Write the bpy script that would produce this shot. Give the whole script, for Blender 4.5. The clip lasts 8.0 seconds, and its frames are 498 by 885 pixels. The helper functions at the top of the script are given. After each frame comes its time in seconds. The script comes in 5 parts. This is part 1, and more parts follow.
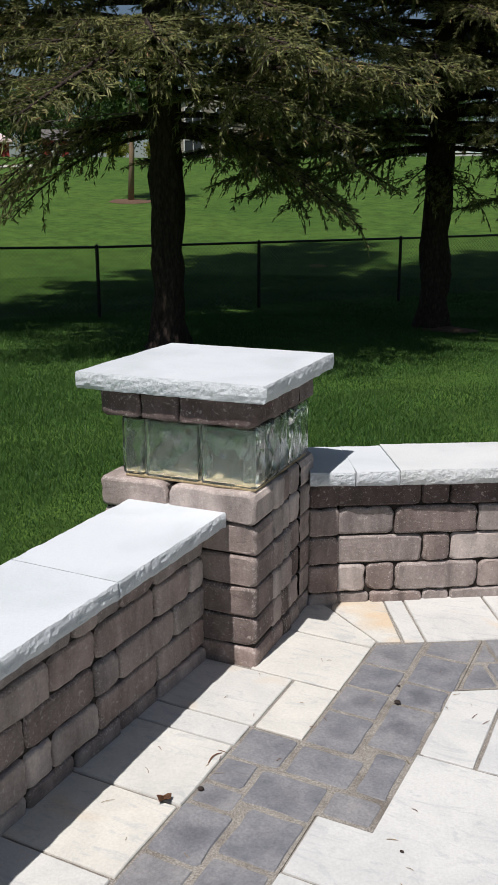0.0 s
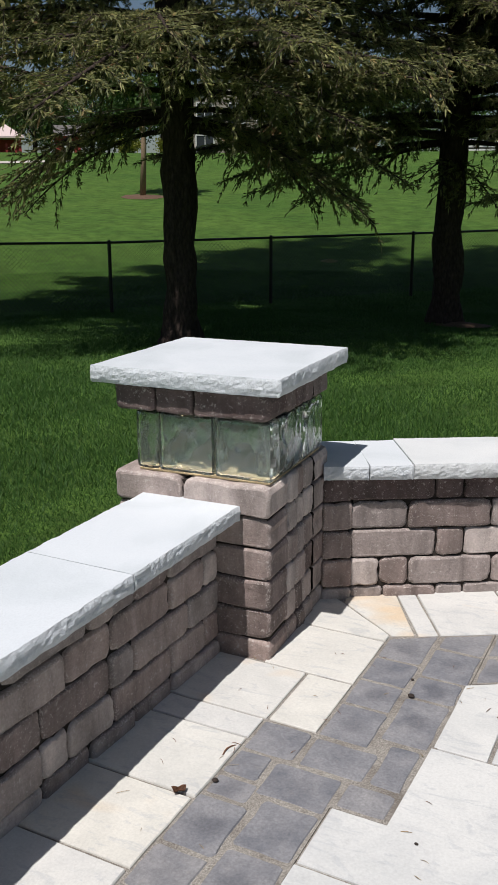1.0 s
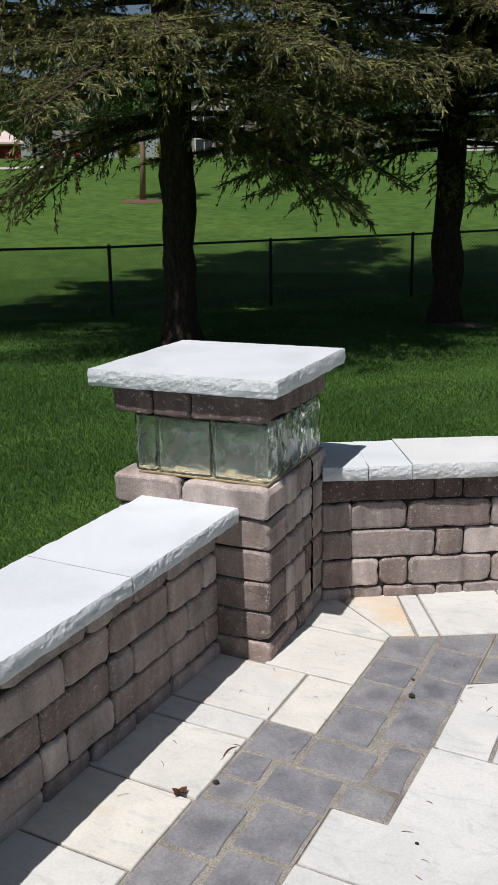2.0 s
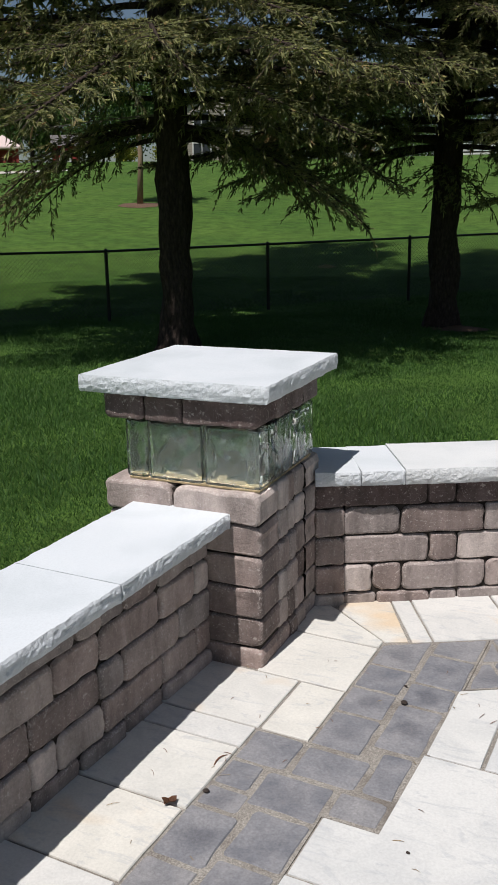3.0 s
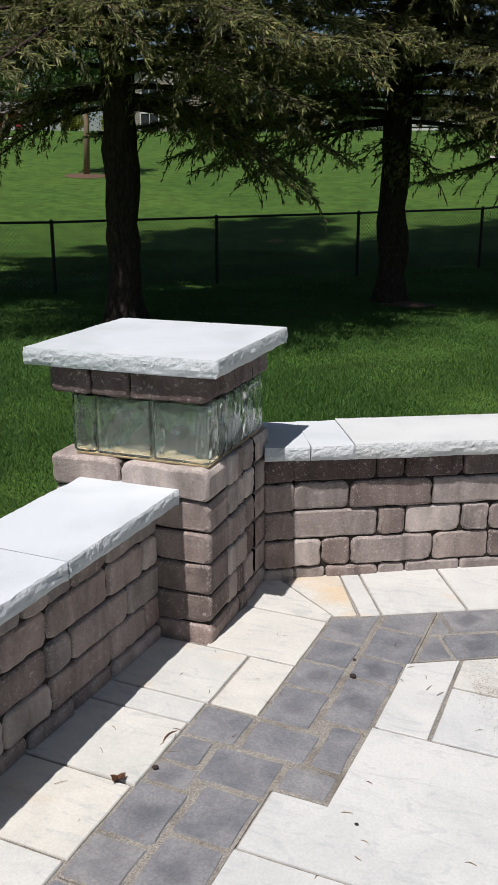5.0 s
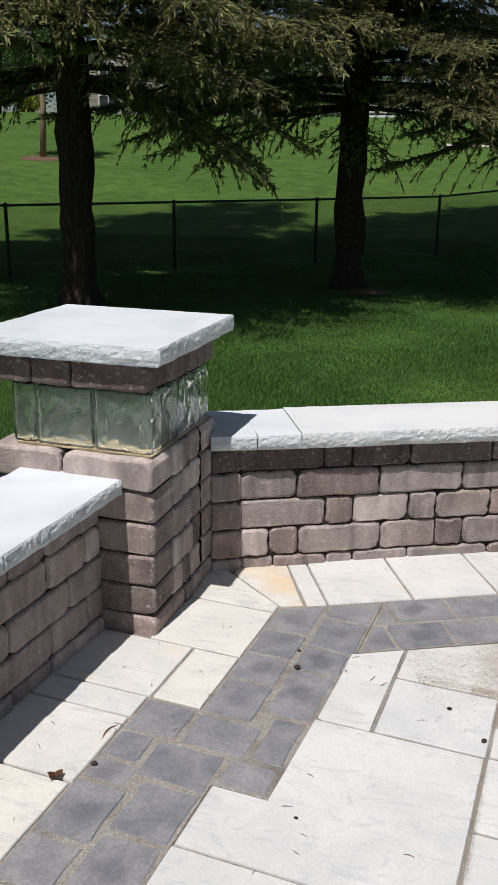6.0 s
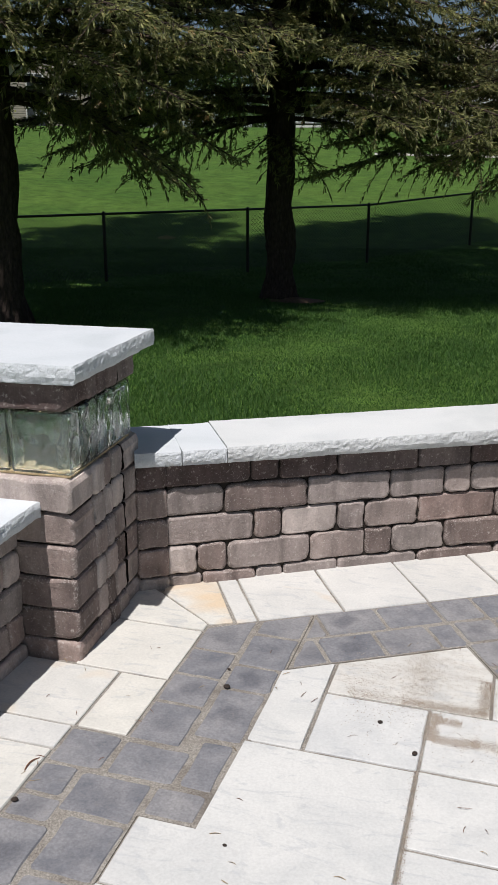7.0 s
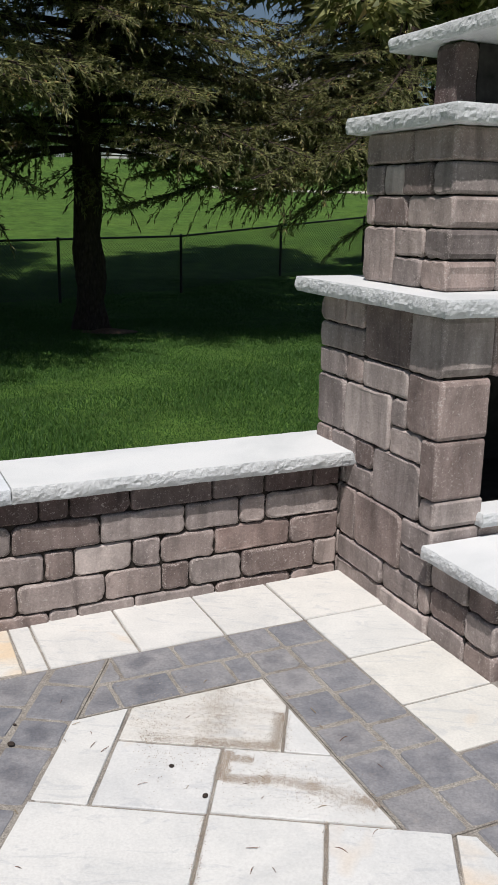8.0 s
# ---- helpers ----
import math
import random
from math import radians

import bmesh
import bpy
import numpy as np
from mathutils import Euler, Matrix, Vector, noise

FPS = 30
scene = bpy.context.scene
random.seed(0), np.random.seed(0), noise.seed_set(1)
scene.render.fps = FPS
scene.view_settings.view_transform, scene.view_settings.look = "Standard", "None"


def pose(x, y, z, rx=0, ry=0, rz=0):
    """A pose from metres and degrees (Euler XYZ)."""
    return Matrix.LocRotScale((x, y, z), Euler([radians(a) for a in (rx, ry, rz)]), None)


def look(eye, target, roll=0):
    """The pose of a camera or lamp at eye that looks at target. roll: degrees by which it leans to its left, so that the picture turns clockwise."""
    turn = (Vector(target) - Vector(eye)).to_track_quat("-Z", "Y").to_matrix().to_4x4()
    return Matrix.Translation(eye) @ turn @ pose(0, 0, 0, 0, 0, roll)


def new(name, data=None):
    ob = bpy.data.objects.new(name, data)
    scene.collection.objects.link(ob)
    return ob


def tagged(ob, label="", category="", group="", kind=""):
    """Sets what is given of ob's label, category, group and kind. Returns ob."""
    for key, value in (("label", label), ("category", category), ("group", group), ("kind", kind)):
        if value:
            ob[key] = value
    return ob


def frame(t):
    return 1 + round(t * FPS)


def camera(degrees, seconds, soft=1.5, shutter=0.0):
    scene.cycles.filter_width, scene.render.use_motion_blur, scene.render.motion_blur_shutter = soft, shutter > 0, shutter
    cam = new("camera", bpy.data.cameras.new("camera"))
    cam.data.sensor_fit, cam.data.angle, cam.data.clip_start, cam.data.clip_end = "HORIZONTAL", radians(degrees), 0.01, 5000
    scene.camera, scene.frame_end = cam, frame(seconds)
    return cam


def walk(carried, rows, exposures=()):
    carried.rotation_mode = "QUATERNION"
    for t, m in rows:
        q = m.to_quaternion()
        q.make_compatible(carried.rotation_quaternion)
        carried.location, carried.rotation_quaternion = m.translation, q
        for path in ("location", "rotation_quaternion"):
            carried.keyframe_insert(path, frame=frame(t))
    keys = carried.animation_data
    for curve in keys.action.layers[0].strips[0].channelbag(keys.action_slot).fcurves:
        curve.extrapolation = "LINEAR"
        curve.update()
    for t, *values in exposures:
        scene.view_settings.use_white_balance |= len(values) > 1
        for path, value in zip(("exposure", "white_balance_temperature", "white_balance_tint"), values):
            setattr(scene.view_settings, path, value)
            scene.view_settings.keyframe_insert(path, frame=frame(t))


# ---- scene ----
cam = camera(31.3, 8.0)
PATH = [
    (0, (0.966, -2.34, 1.416), (0.213, -0.56, 0.898), -0.1),
    (0.5, (0.957, -2.347, 1.41), (0.19, -0.581, 0.87), -0.0),
    (1, (0.96, -2.349, 1.411), (0.185, -0.582, 0.884), -0.2),
    (1.5, (0.966, -2.352, 1.408), (0.184, -0.588, 0.884), -0.8),
    (3, (0.99, -2.325, 1.411), (0.211, -0.556, 0.898), -1.0),
    (3.5, (0.979, -2.318, 1.411), (0.223, -0.541, 0.893), -1.1),
    (4, (0.963, -2.312, 1.408), (0.243, -0.528, 0.861), -0.5),
    (5.5, (0.996, -2.286, 1.403), (0.366, -0.479, 0.823), 0.2),
    (6, (1.013, -2.252, 1.403), (0.433, -0.434, 0.806), 0.7),
    (6.5, (1.022, -2.222, 1.407), (0.481, -0.386, 0.827), 0.4),
    (7, (1.052, -2.19, 1.406), (0.598, -0.329, 0.83), 0.1),
    (7.5, (1.113, -2.145, 1.409), (0.856, -0.24, 0.86), 0.4),
    (8, (1.169, -2.119, 1.415), (1.096, -0.187, 0.905), 1.0),
]
walk(cam, [(t, look(eye, target, roll)) for t, eye, target, roll in PATH])

# ---- world and sun ----
SUN_DIR = Vector((0.065, 0.50, -1.0)).normalized()          # the way the light travels
elev = math.asin(-SUN_DIR.z)
world = bpy.data.worlds.new("sky")
scene.world = world
world.use_nodes = True
wn = world.node_tree.nodes
wl = world.node_tree.links
sky = wn.new("ShaderNodeTexSky")
sky.sky_type = "NISHITA"
sky.sun_disc = False
sky.sun_elevation = elev
sky.sun_rotation = math.atan2(-SUN_DIR.x, -SUN_DIR.y)
wl.new(sky.outputs[0], wn["Background"].inputs[0])
wn["Background"].inputs[1].default_value = 0.048
lamp = bpy.data.lights.new("sun", "SUN")
lamp.energy = 4.5
lamp.angle = radians(0.55)
lamp.color = (1.0, 0.957, 0.943)
sun = new("sun", lamp)
sun.matrix_world = look((0, 0, 30), Vector((0, 0, 30)) + SUN_DIR)
scene.view_settings.exposure = 0.0

# ---- materials ----


def material(name, rough=0.8, metal=0.0, spec=0.5):
    m = bpy.data.materials.new(name)
    m.use_nodes = True
    b = m.node_tree.nodes["Principled BSDF"]
    b.inputs["Roughness"].default_value = rough
    b.inputs["Metallic"].default_value = metal
    b.inputs["Specular IOR Level"].default_value = spec
    return m, m.node_tree.nodes, m.node_tree.links, b


def coords(n, l, random_shift=True):
    """Object coordinates, shifted per object so that no two pieces look alike."""
    tc = n.new("ShaderNodeTexCoord")
    if not random_shift:
        return tc.outputs["Object"]
    info = n.new("ShaderNodeObjectInfo")
    mul = n.new("ShaderNodeMath")
    mul.operation = "MULTIPLY"
    mul.inputs[1].default_value = 37.0
    l.new(info.outputs["Random"], mul.inputs[0])
    add = n.new("ShaderNodeVectorMath")
    l.new(tc.outputs["Object"], add.inputs[0])
    l.new(mul.outputs[0], add.inputs[1])
    return add.outputs[0]


def noise_tex(n, l, vec, scale, detail=4.0, rough=0.55, dist=0.0):
    t = n.new("ShaderNodeTexNoise")
    t.inputs["Scale"].default_value = scale
    t.inputs["Detail"].default_value = detail
    t.inputs["Roughness"].default_value = rough
    t.inputs["Distortion"].default_value = dist
    l.new(vec, t.inputs["Vector"])
    return t.outputs["Fac"]


def ramp(n, l, fac, stops, interp="LINEAR"):
    r = n.new("ShaderNodeValToRGB")
    r.color_ramp.interpolation = interp
    e = r.color_ramp.elements
    while len(e) < len(stops):
        e.new(0.5)
    for el, (p, c) in zip(e, stops):
        el.position = p
        el.color = (*c, 1) if len(c) == 3 else c
    l.new(fac, r.inputs[0])
    return r.outputs[0]


def mixc(n, l, a, b, fac, mode="MIX"):
    m = n.new("ShaderNodeMix")
    m.data_type = "RGBA"
    m.blend_type = mode
    for src, idx in ((fac, 0), (a, 6), (b, 7)):
        if isinstance(src, (float, int)):
            m.inputs[idx].default_value = src
        elif isinstance(src, tuple):
            m.inputs[idx].default_value = (*src, 1)
        else:
            l.new(src, m.inputs[idx])
    return m.outputs[2]


def bump(n, l, b, height, strength, distance, prev=None):
    t = n.new("ShaderNodeBump")
    t.inputs["Strength"].default_value = strength
    t.inputs["Distance"].default_value = distance
    l.new(height, t.inputs["Height"])
    if prev is not None:
        l.new(prev, t.inputs["Normal"])
    l.new(t.outputs[0], b.inputs["Normal"])
    return t.outputs[0]


def rnd(n):
    return n.new("ShaderNodeObjectInfo").outputs["Random"]


def g(v):
    return (v, v, v)


def make_block(name, tones, speck=0.35, worn=False, chip=(0.56, 0.50, 0.46), cloudy=0.24):
    m, n, l, b = material(name, 0.9, spec=0.25)
    v = coords(n, l)
    base = ramp(n, l, rnd(n), tones)
    cloud = noise_tex(n, l, v, 13.0, 6, 0.68)
    col = mixc(n, l, base, ramp(n, l, cloud, [(0.3, (0.12, 0.09, 0.08)), (0.7, (0.44, 0.378, 0.345))]), cloudy)
    grain = noise_tex(n, l, v, 120.0, 4, 0.75)
    col = mixc(n, l, col, ramp(n, l, grain, [(0.35, g(0.7)), (0.65, g(1.2))]), 0.5, "MULTIPLY")
    spots = noise_tex(n, l, v, 75.0, 3, 0.6)
    col = mixc(n, l, col, (0.52, 0.47, 0.43), ramp(n, l, spots, [(0.61, g(0)), (0.68, g(speck * 1.5))]))
    mp = n.new("ShaderNodeMapping")
    mp.inputs["Scale"].default_value = (1.0, 1.0, 0.22)
    l.new(v, mp.inputs[0])
    streak = noise_tex(n, l, mp.outputs[0], 11.0, 4, 0.6, 0.5)
    col = mixc(n, l, col, ramp(n, l, streak, [(0.33, g(0.52)), (0.5, g(1.0)), (0.68, g(1.5))]), 0.65, "MULTIPLY")
    fleck = noise_tex(n, l, v, 210.0, 2, 0.6)
    col = mixc(n, l, col, (0.62, 0.57, 0.53), ramp(n, l, fleck, [(0.66, g(0)), (0.70, g(speck * 1.6))]))
    if worn:
        chips = noise_tex(n, l, v, 165.0, 3, 0.8)
        col = mixc(n, l, col, chip, ramp(n, l, chips, [(0.54, g(0.0)), (0.62, g(0.75))]))
    stain = noise_tex(n, l, v, 3.2, 4, 0.6, 0.6)
    col = mixc(n, l, col, (0.05, 0.04, 0.038), ramp(n, l, stain, [(0.52, g(0)), (0.8, g(0.5))]))
    l.new(col, b.inputs["Base Color"])
    p = bump(n, l, b, cloud, 0.6, 0.012)
    p = bump(n, l, b, grain, 0.7, 0.003, p)
    return m


TONES = [(0.0, (0.134, 0.099, 0.090)), (0.2, (0.269, 0.207, 0.186)), (0.4, (0.414, 0.344, 0.314)),
         (0.6, (0.213, 0.181, 0.172)), (0.8, (0.526, 0.454, 0.417)), (1.0, (0.291, 0.209, 0.183))]
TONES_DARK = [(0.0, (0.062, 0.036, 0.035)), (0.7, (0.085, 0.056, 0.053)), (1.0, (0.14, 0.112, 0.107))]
M_BLOCK = make_block("tumbled_concrete", TONES)
# dark brown bricks; also the painted cap shade on the right seat wall
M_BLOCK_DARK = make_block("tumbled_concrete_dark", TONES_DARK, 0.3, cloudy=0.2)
M_WORN = make_block("tumbled_concrete_worn_edge", TONES, worn=True)
M_WORN_DARK = make_block("tumbled_concrete_dark_worn_edge", TONES_DARK, worn=True, chip=(0.24, 0.19, 0.175), cloudy=0.2)


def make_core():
    # near-black colour paints the shade deep in the joints between blocks
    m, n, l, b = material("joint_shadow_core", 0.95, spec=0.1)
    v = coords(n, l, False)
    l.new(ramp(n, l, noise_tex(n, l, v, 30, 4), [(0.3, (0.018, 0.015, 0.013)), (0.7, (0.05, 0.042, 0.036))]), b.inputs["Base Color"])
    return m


M_CORE = make_core()


def make_capstone(name, tones):
    m, n, l, b = material(name, 0.6, spec=0.35)
    v = coords(n, l)
    c1 = noise_tex(n, l, v, 3.0, 4, 0.55, 0.6)
    col = ramp(n, l, c1, [(p, c) for p, c in zip((0.28, 0.5, 0.75), tones)])
    gr = noise_tex(n, l, v, 240, 2, 0.7)
    col = mixc(n, l, col, ramp(n, l, gr, [(0.3, g(0.86)), (0.6, g(1.04))]), 0.5, "MULTIPLY")
    # the split edges are greyer and pitted, the sawn top is clean
    geo = n.new("ShaderNodeNewGeometry")
    sep = n.new("ShaderNodeSeparateXYZ")
    l.new(geo.outputs["True Normal"], sep.inputs[0])
    edge = ramp(n, l, sep.outputs[2], [(0.75, g(1)), (0.95, g(0))])
    vein = noise_tex(n, l, v, 60, 6, 0.75, 0.6)
    pit = mixc(n, l, g(0), ramp(n, l, vein, [(0.4, g(0)), (0.7, g(0.5))]), edge)
    col = mixc(n, l, col, (0.46, 0.47, 0.48), pit)
    l.new(col, b.inputs["Base Color"])
    p = bump(n, l, b, mixc(n, l, g(0.5), vein, edge), 0.85, 0.010)
    bump(n, l, b, gr, 0.2, 0.001, p)
    return m


M_CAP = make_capstone("pale_capstone", ((0.56, 0.60, 0.62), (0.64, 0.675, 0.70), (0.69, 0.715, 0.735)))
M_CAP_WARM = make_capstone("cream_capstone", ((0.58, 0.60, 0.60), (0.655, 0.67, 0.668), (0.695, 0.705, 0.698)))


def make_slab(name, tones, sandy=0.0, rusty=0.64):
    m, n, l, b = material(name, 0.72, spec=0.3)
    v = coords(n, l)
    base = ramp(n, l, rnd(n), tones)
    cloud = noise_tex(n, l, v, 5.5, 6, 0.62, 0.7)
    col = mixc(n, l, base, ramp(n, l, cloud, [(0.3, (0.49, 0.50, 0.495)), (0.62, (0.675, 0.67, 0.642))]), 0.5)
    rust = noise_tex(n, l, v, 2.3, 3, 0.6, 0.5)
    col = mixc(n, l, col, (0.66, 0.43, 0.19), ramp(n, l, rust, [(rusty, g(0)), (rusty + 0.14, g(0.5))]))
    mp = n.new("ShaderNodeMapping")
    mp.inputs["Rotation"].default_value = (0, 0, 0.6)
    mp.inputs["Scale"].default_value = (1.0, 3.2, 1.0)
    l.new(v, mp.inputs[0])
    veins = noise_tex(n, l, mp.outputs[0], 6.5, 6, 0.65, 1.6)
    col = mixc(n, l, col, (0.41, 0.43, 0.45), ramp(n, l, veins, [(0.55, g(0)), (0.64, g(0.42)), (0.72, g(0.05))]))
    grey = noise_tex(n, l, v, 13, 5, 0.7, 0.4)
    col = mixc(n, l, col, (0.40, 0.40, 0.40), ramp(n, l, grey, [(0.62, g(0)), (0.8, g(0.5))]))
    fine = noise_tex(n, l, v, 140, 3, 0.7)
    col = mixc(n, l, col, ramp(n, l, fine, [(0.3, g(0.86)), (0.65, g(1.04))]), 0.7, "MULTIPLY")
    if sandy:
        s1 = noise_tex(n, l, mp.outputs[0], 3.6, 5, 0.7, 0.8)
        s2 = noise_tex(n, l, v, 190, 2, 0.8)
        mm = n.new("ShaderNodeMath")
        mm.operation = "MULTIPLY"
        l.new(ramp(n, l, s1, [(0.48, g(0.05)), (0.66, g(0.7))]), mm.inputs[0])
        l.new(ramp(n, l, s2, [(0.49, g(0)), (0.56, g(1))]), mm.inputs[1])
        col = mixc(n, l, col, (0.30, 0.245, 0.20), mm.outputs[0])
    l.new(col, b.inputs["Base Color"])
    p = bump(n, l, b, grey, 0.25, 0.006)
    bump(n, l, b, fine, 0.2, 0.001, p)
    return m


PALE = [(0.0, (0.56, 0.58, 0.58)), (0.5, (0.62, 0.62, 0.595)), (1.0, (0.59, 0.60, 0.60))]
CREAM = [(0.0, (0.66, 0.63, 0.54)), (0.4, (0.62, 0.61, 0.58)), (0.7, (0.69, 0.65, 0.55)), (1.0, (0.61, 0.62, 0.605))]
M_SLAB = make_slab("pale_stone_slab", PALE)
M_SLAB_CREAM = make_slab("cream_stone_slab", CREAM)
M_SLAB_SANDY = make_slab("sand_strewn_slab", CREAM, 1.0)
M_SLAB_RUST = make_slab("rust_stained_slab", CREAM, rusty=0.46)


def make_paver():
    m, n, l, b = material("grey_paver", 0.82, spec=0.3)
    v = coords(n, l)
    base = ramp(n, l, rnd(n), [(0.0, (0.165, 0.174, 0.195)), (0.5, (0.215, 0.219, 0.235)), (1.0, (0.275, 0.27, 0.27))])
    cloud = noise_tex(n, l, v, 10, 5, 0.65, 0.25)
    col = mixc(n, l, base, ramp(n, l, cloud, [(0.3, (0.10, 0.105, 0.125)), (0.66, (0.32, 0.31, 0.31))]), 0.5)
    # damp stains that dry from the rim inwards
    tc = n.new("ShaderNodeTexCoord")
    ln = n.new("ShaderNodeVectorMath")
    ln.operation = "LENGTH"
    l.new(tc.outputs["Object"], ln.inputs[0])
    wob = n.new("ShaderNodeMath")
    wob.operation = "MULTIPLY_ADD"
    l.new(noise_tex(n, l, v, 16, 3, 0.5), wob.inputs[0])
    wob.inputs[1].default_value = 0.07
    l.new(ln.outputs["Value"], wob.inputs[2])
    spot = ramp(n, l, wob.outputs[0], [(0.055, g(1)), (0.085, g(0))])
    some = ramp(n, l, noise_tex(n, l, v, 1.7, 0, 0.5), [(0.46, g(0)), (0.62, g(0.5))])
    col = mixc(n, l, col, (0.085, 0.088, 0.105), mixc(n, l, g(0), spot, some))
    fine = noise_tex(n, l, v, 130, 3, 0.75)
    col = mixc(n, l, col, ramp(n, l, fine, [(0.3, g(0.7)), (0.7, g(1.25))]), 0.7, "MULTIPLY")
    dust = noise_tex(n, l, v, 24, 4, 0.7)
    col = mixc(n, l, col, (0.36, 0.32, 0.28), ramp(n, l, dust, [(0.6, g(0)), (0.8, g(0.35))]))
    l.new(col, b.inputs["Base Color"])
    p = bump(n, l, b, cloud, 0.35, 0.008)
    bump(n, l, b, fine, 0.35, 0.0015, p)
    return m


M_PAVER = make_paver()


def make_sand():
    m, n, l, b = material("joint_sand", 0.95, spec=0.1)
    v = coords(n, l, False)
    f = noise_tex(n, l, v, 260, 3, 0.8)
    c = noise_tex(n, l, v, 7, 4, 0.6)
    col = mixc(n, l, ramp(n, l, f, [(0.3, (0.14, 0.125, 0.108)), (0.5, (0.31, 0.288, 0.255)), (0.7, (0.54, 0.51, 0.46))]),
               (0.12, 0.10, 0.085), ramp(n, l, c, [(0.45, g(0)), (0.7, g(0.6))]))
    l.new(col, b.inputs["Base Color"])
    bump(n, l, b, f, 0.8, 0.004)
    return m


M_SAND = make_sand()


def make_lawn():
    m, n, l, b = material("lawn", 0.9, spec=0.15)
    v = coords(n, l, False)
    big = noise_tex(n, l, v, 0.35, 4, 0.6)
    mid = noise_tex(n, l, v, 2.6, 4, 0.65)
    fine = noise_tex(n, l, v, 34, 3, 0.75)
    col = ramp(n, l, big, [(0.32, (0.052, 0.110, 0.019)), (0.68, (0.076, 0.138, 0.025))])
    col = mixc(n, l, col, ramp(n, l, mid, [(0.32, g(0.6)), (0.68, g(1.36))]), 0.85, "MULTIPLY")
    col = mixc(n, l, col, ramp(n, l, fine, [(0.3, g(0.5)), (0.7, g(1.4))]), 0.8, "MULTIPLY")
    l.new(col, b.inputs["Base Color"])
    p = bump(n, l, b, mid, 0.4, 0.10)
    bump(n, l, b, fine, 0.8, 0.03, p)
    return m


M_LAWN = make_lawn()


def make_leafy(name, stops, trans=0.35, rough=0.6):
    m, n, l, b = material(name, rough, spec=0.3)
    geo = n.new("ShaderNodeNewGeometry")
    col = ramp(n, l, geo.outputs["Random Per Island"], stops)
    l.new(col, b.inputs["Base Color"])
    if trans:
        tr = n.new("ShaderNodeBsdfTranslucent")
        l.new(col, tr.inputs[0])
        mx = n.new("ShaderNodeMixShader")
        mx.inputs[0].default_value = trans
        l.new(b.outputs[0], mx.inputs[1])
        l.new(tr.outputs[0], mx.inputs[2])
        l.new(mx.outputs[0], n["Material Output"].inputs[0])
    return m


M_BLADE = make_leafy("grass_blades", [(0.0, (0.029, 0.078, 0.015)), (0.5, (0.048, 0.117, 0.022)), (0.97, (0.069, 0.148, 0.032)), (1.0, (0.10, 0.15, 0.05))], 0.3)


def make_needle():
    m, n, l, b = material("spruce_needles", 0.55, spec=0.3)
    geo = n.new("ShaderNodeNewGeometry")
    v = coords(n, l, False)
    col = ramp(n, l, geo.outputs["Random Per Island"], [(0.0, (0.135, 0.155, 0.070)), (0.45, (0.235, 0.245, 0.102)), (0.85, (0.33, 0.328, 0.132)), (0.96, (0.40, 0.36, 0.165)), (1.0, (0.42, 0.26, 0.13))])
    clump = noise_tex(n, l, v, 4.5, 4, 0.65)
    col = mixc(n, l, col, ramp(n, l, clump, [(0.36, g(0.45)), (0.5, g(1.0)), (0.66, g(1.55))]), 0.85, "MULTIPLY")
    l.new(col, b.inputs["Base Color"])
    tr = n.new("ShaderNodeBsdfTranslucent")
    l.new(col, tr.inputs[0])
    mx = n.new("ShaderNodeMixShader")
    mx.inputs[0].default_value = 0.38
    l.new(b.outputs[0], mx.inputs[1])
    l.new(tr.outputs[0], mx.inputs[2])
    l.new(mx.outputs[0], n["Material Output"].inputs[0])
    return m


M_NEEDLE = make_needle()
M_LEAF = make_leafy("broad_leaves", [(0.0, (0.03, 0.07, 0.015)), (0.6, (0.06, 0.12, 0.025)), (1.0, (0.10, 0.16, 0.035))], 0.3)


def make_bark():
    m, n, l, b = material("spruce_bark", 0.95, spec=0.15)
    v = coords(n, l, False)
    mp = n.new("ShaderNodeMapping")
    mp.inputs["Scale"].default_value = (1, 1, 0.35)
    l.new(v, mp.inputs[0])
    vo = n.new("ShaderNodeTexVoronoi")
    vo.inputs["Scale"].default_value = 26
    l.new(mp.outputs[0], vo.inputs["Vector"])
    f = noise_tex(n, l, mp.outputs[0], 40, 5, 0.7)
    col = mixc(n, l, ramp(n, l, vo.outputs["Distance"], [(0.0, (0.08, 0.058, 0.048)), (0.6, (0.022, 0.017, 0.015))]),
               ramp(n, l, f, [(0.3, (0.02, 0.015, 0.013)), (0.7, (0.11, 0.08, 0.065))]), 0.5)
    l.new(col, b.inputs["Base Color"])
    p = bump(n, l, b, vo.outputs["Distance"], 0.9, 0.03)
    bump(n, l, b, f, 0.6, 0.01, p)
    return m


M_BARK = make_bark()


def make_plain(name, colour, rough, metal=0.0, var=0.25, scale=20.0, spec=0.4):
    m, n, l, b = material(name, rough, metal, spec)
    v = coords(n, l)
    f = noise_tex(n, l, v, scale, 5, 0.65)
    lo = tuple(c * (1 - var) for c in colour)
    hi = tuple(min(1, c * (1 + var)) for c in colour)
    l.new(ramp(n, l, f, [(0.3, lo), (0.7, hi)]), b.inputs["Base Color"])
    bump(n, l, b, f, 0.15, 0.003)
    return m


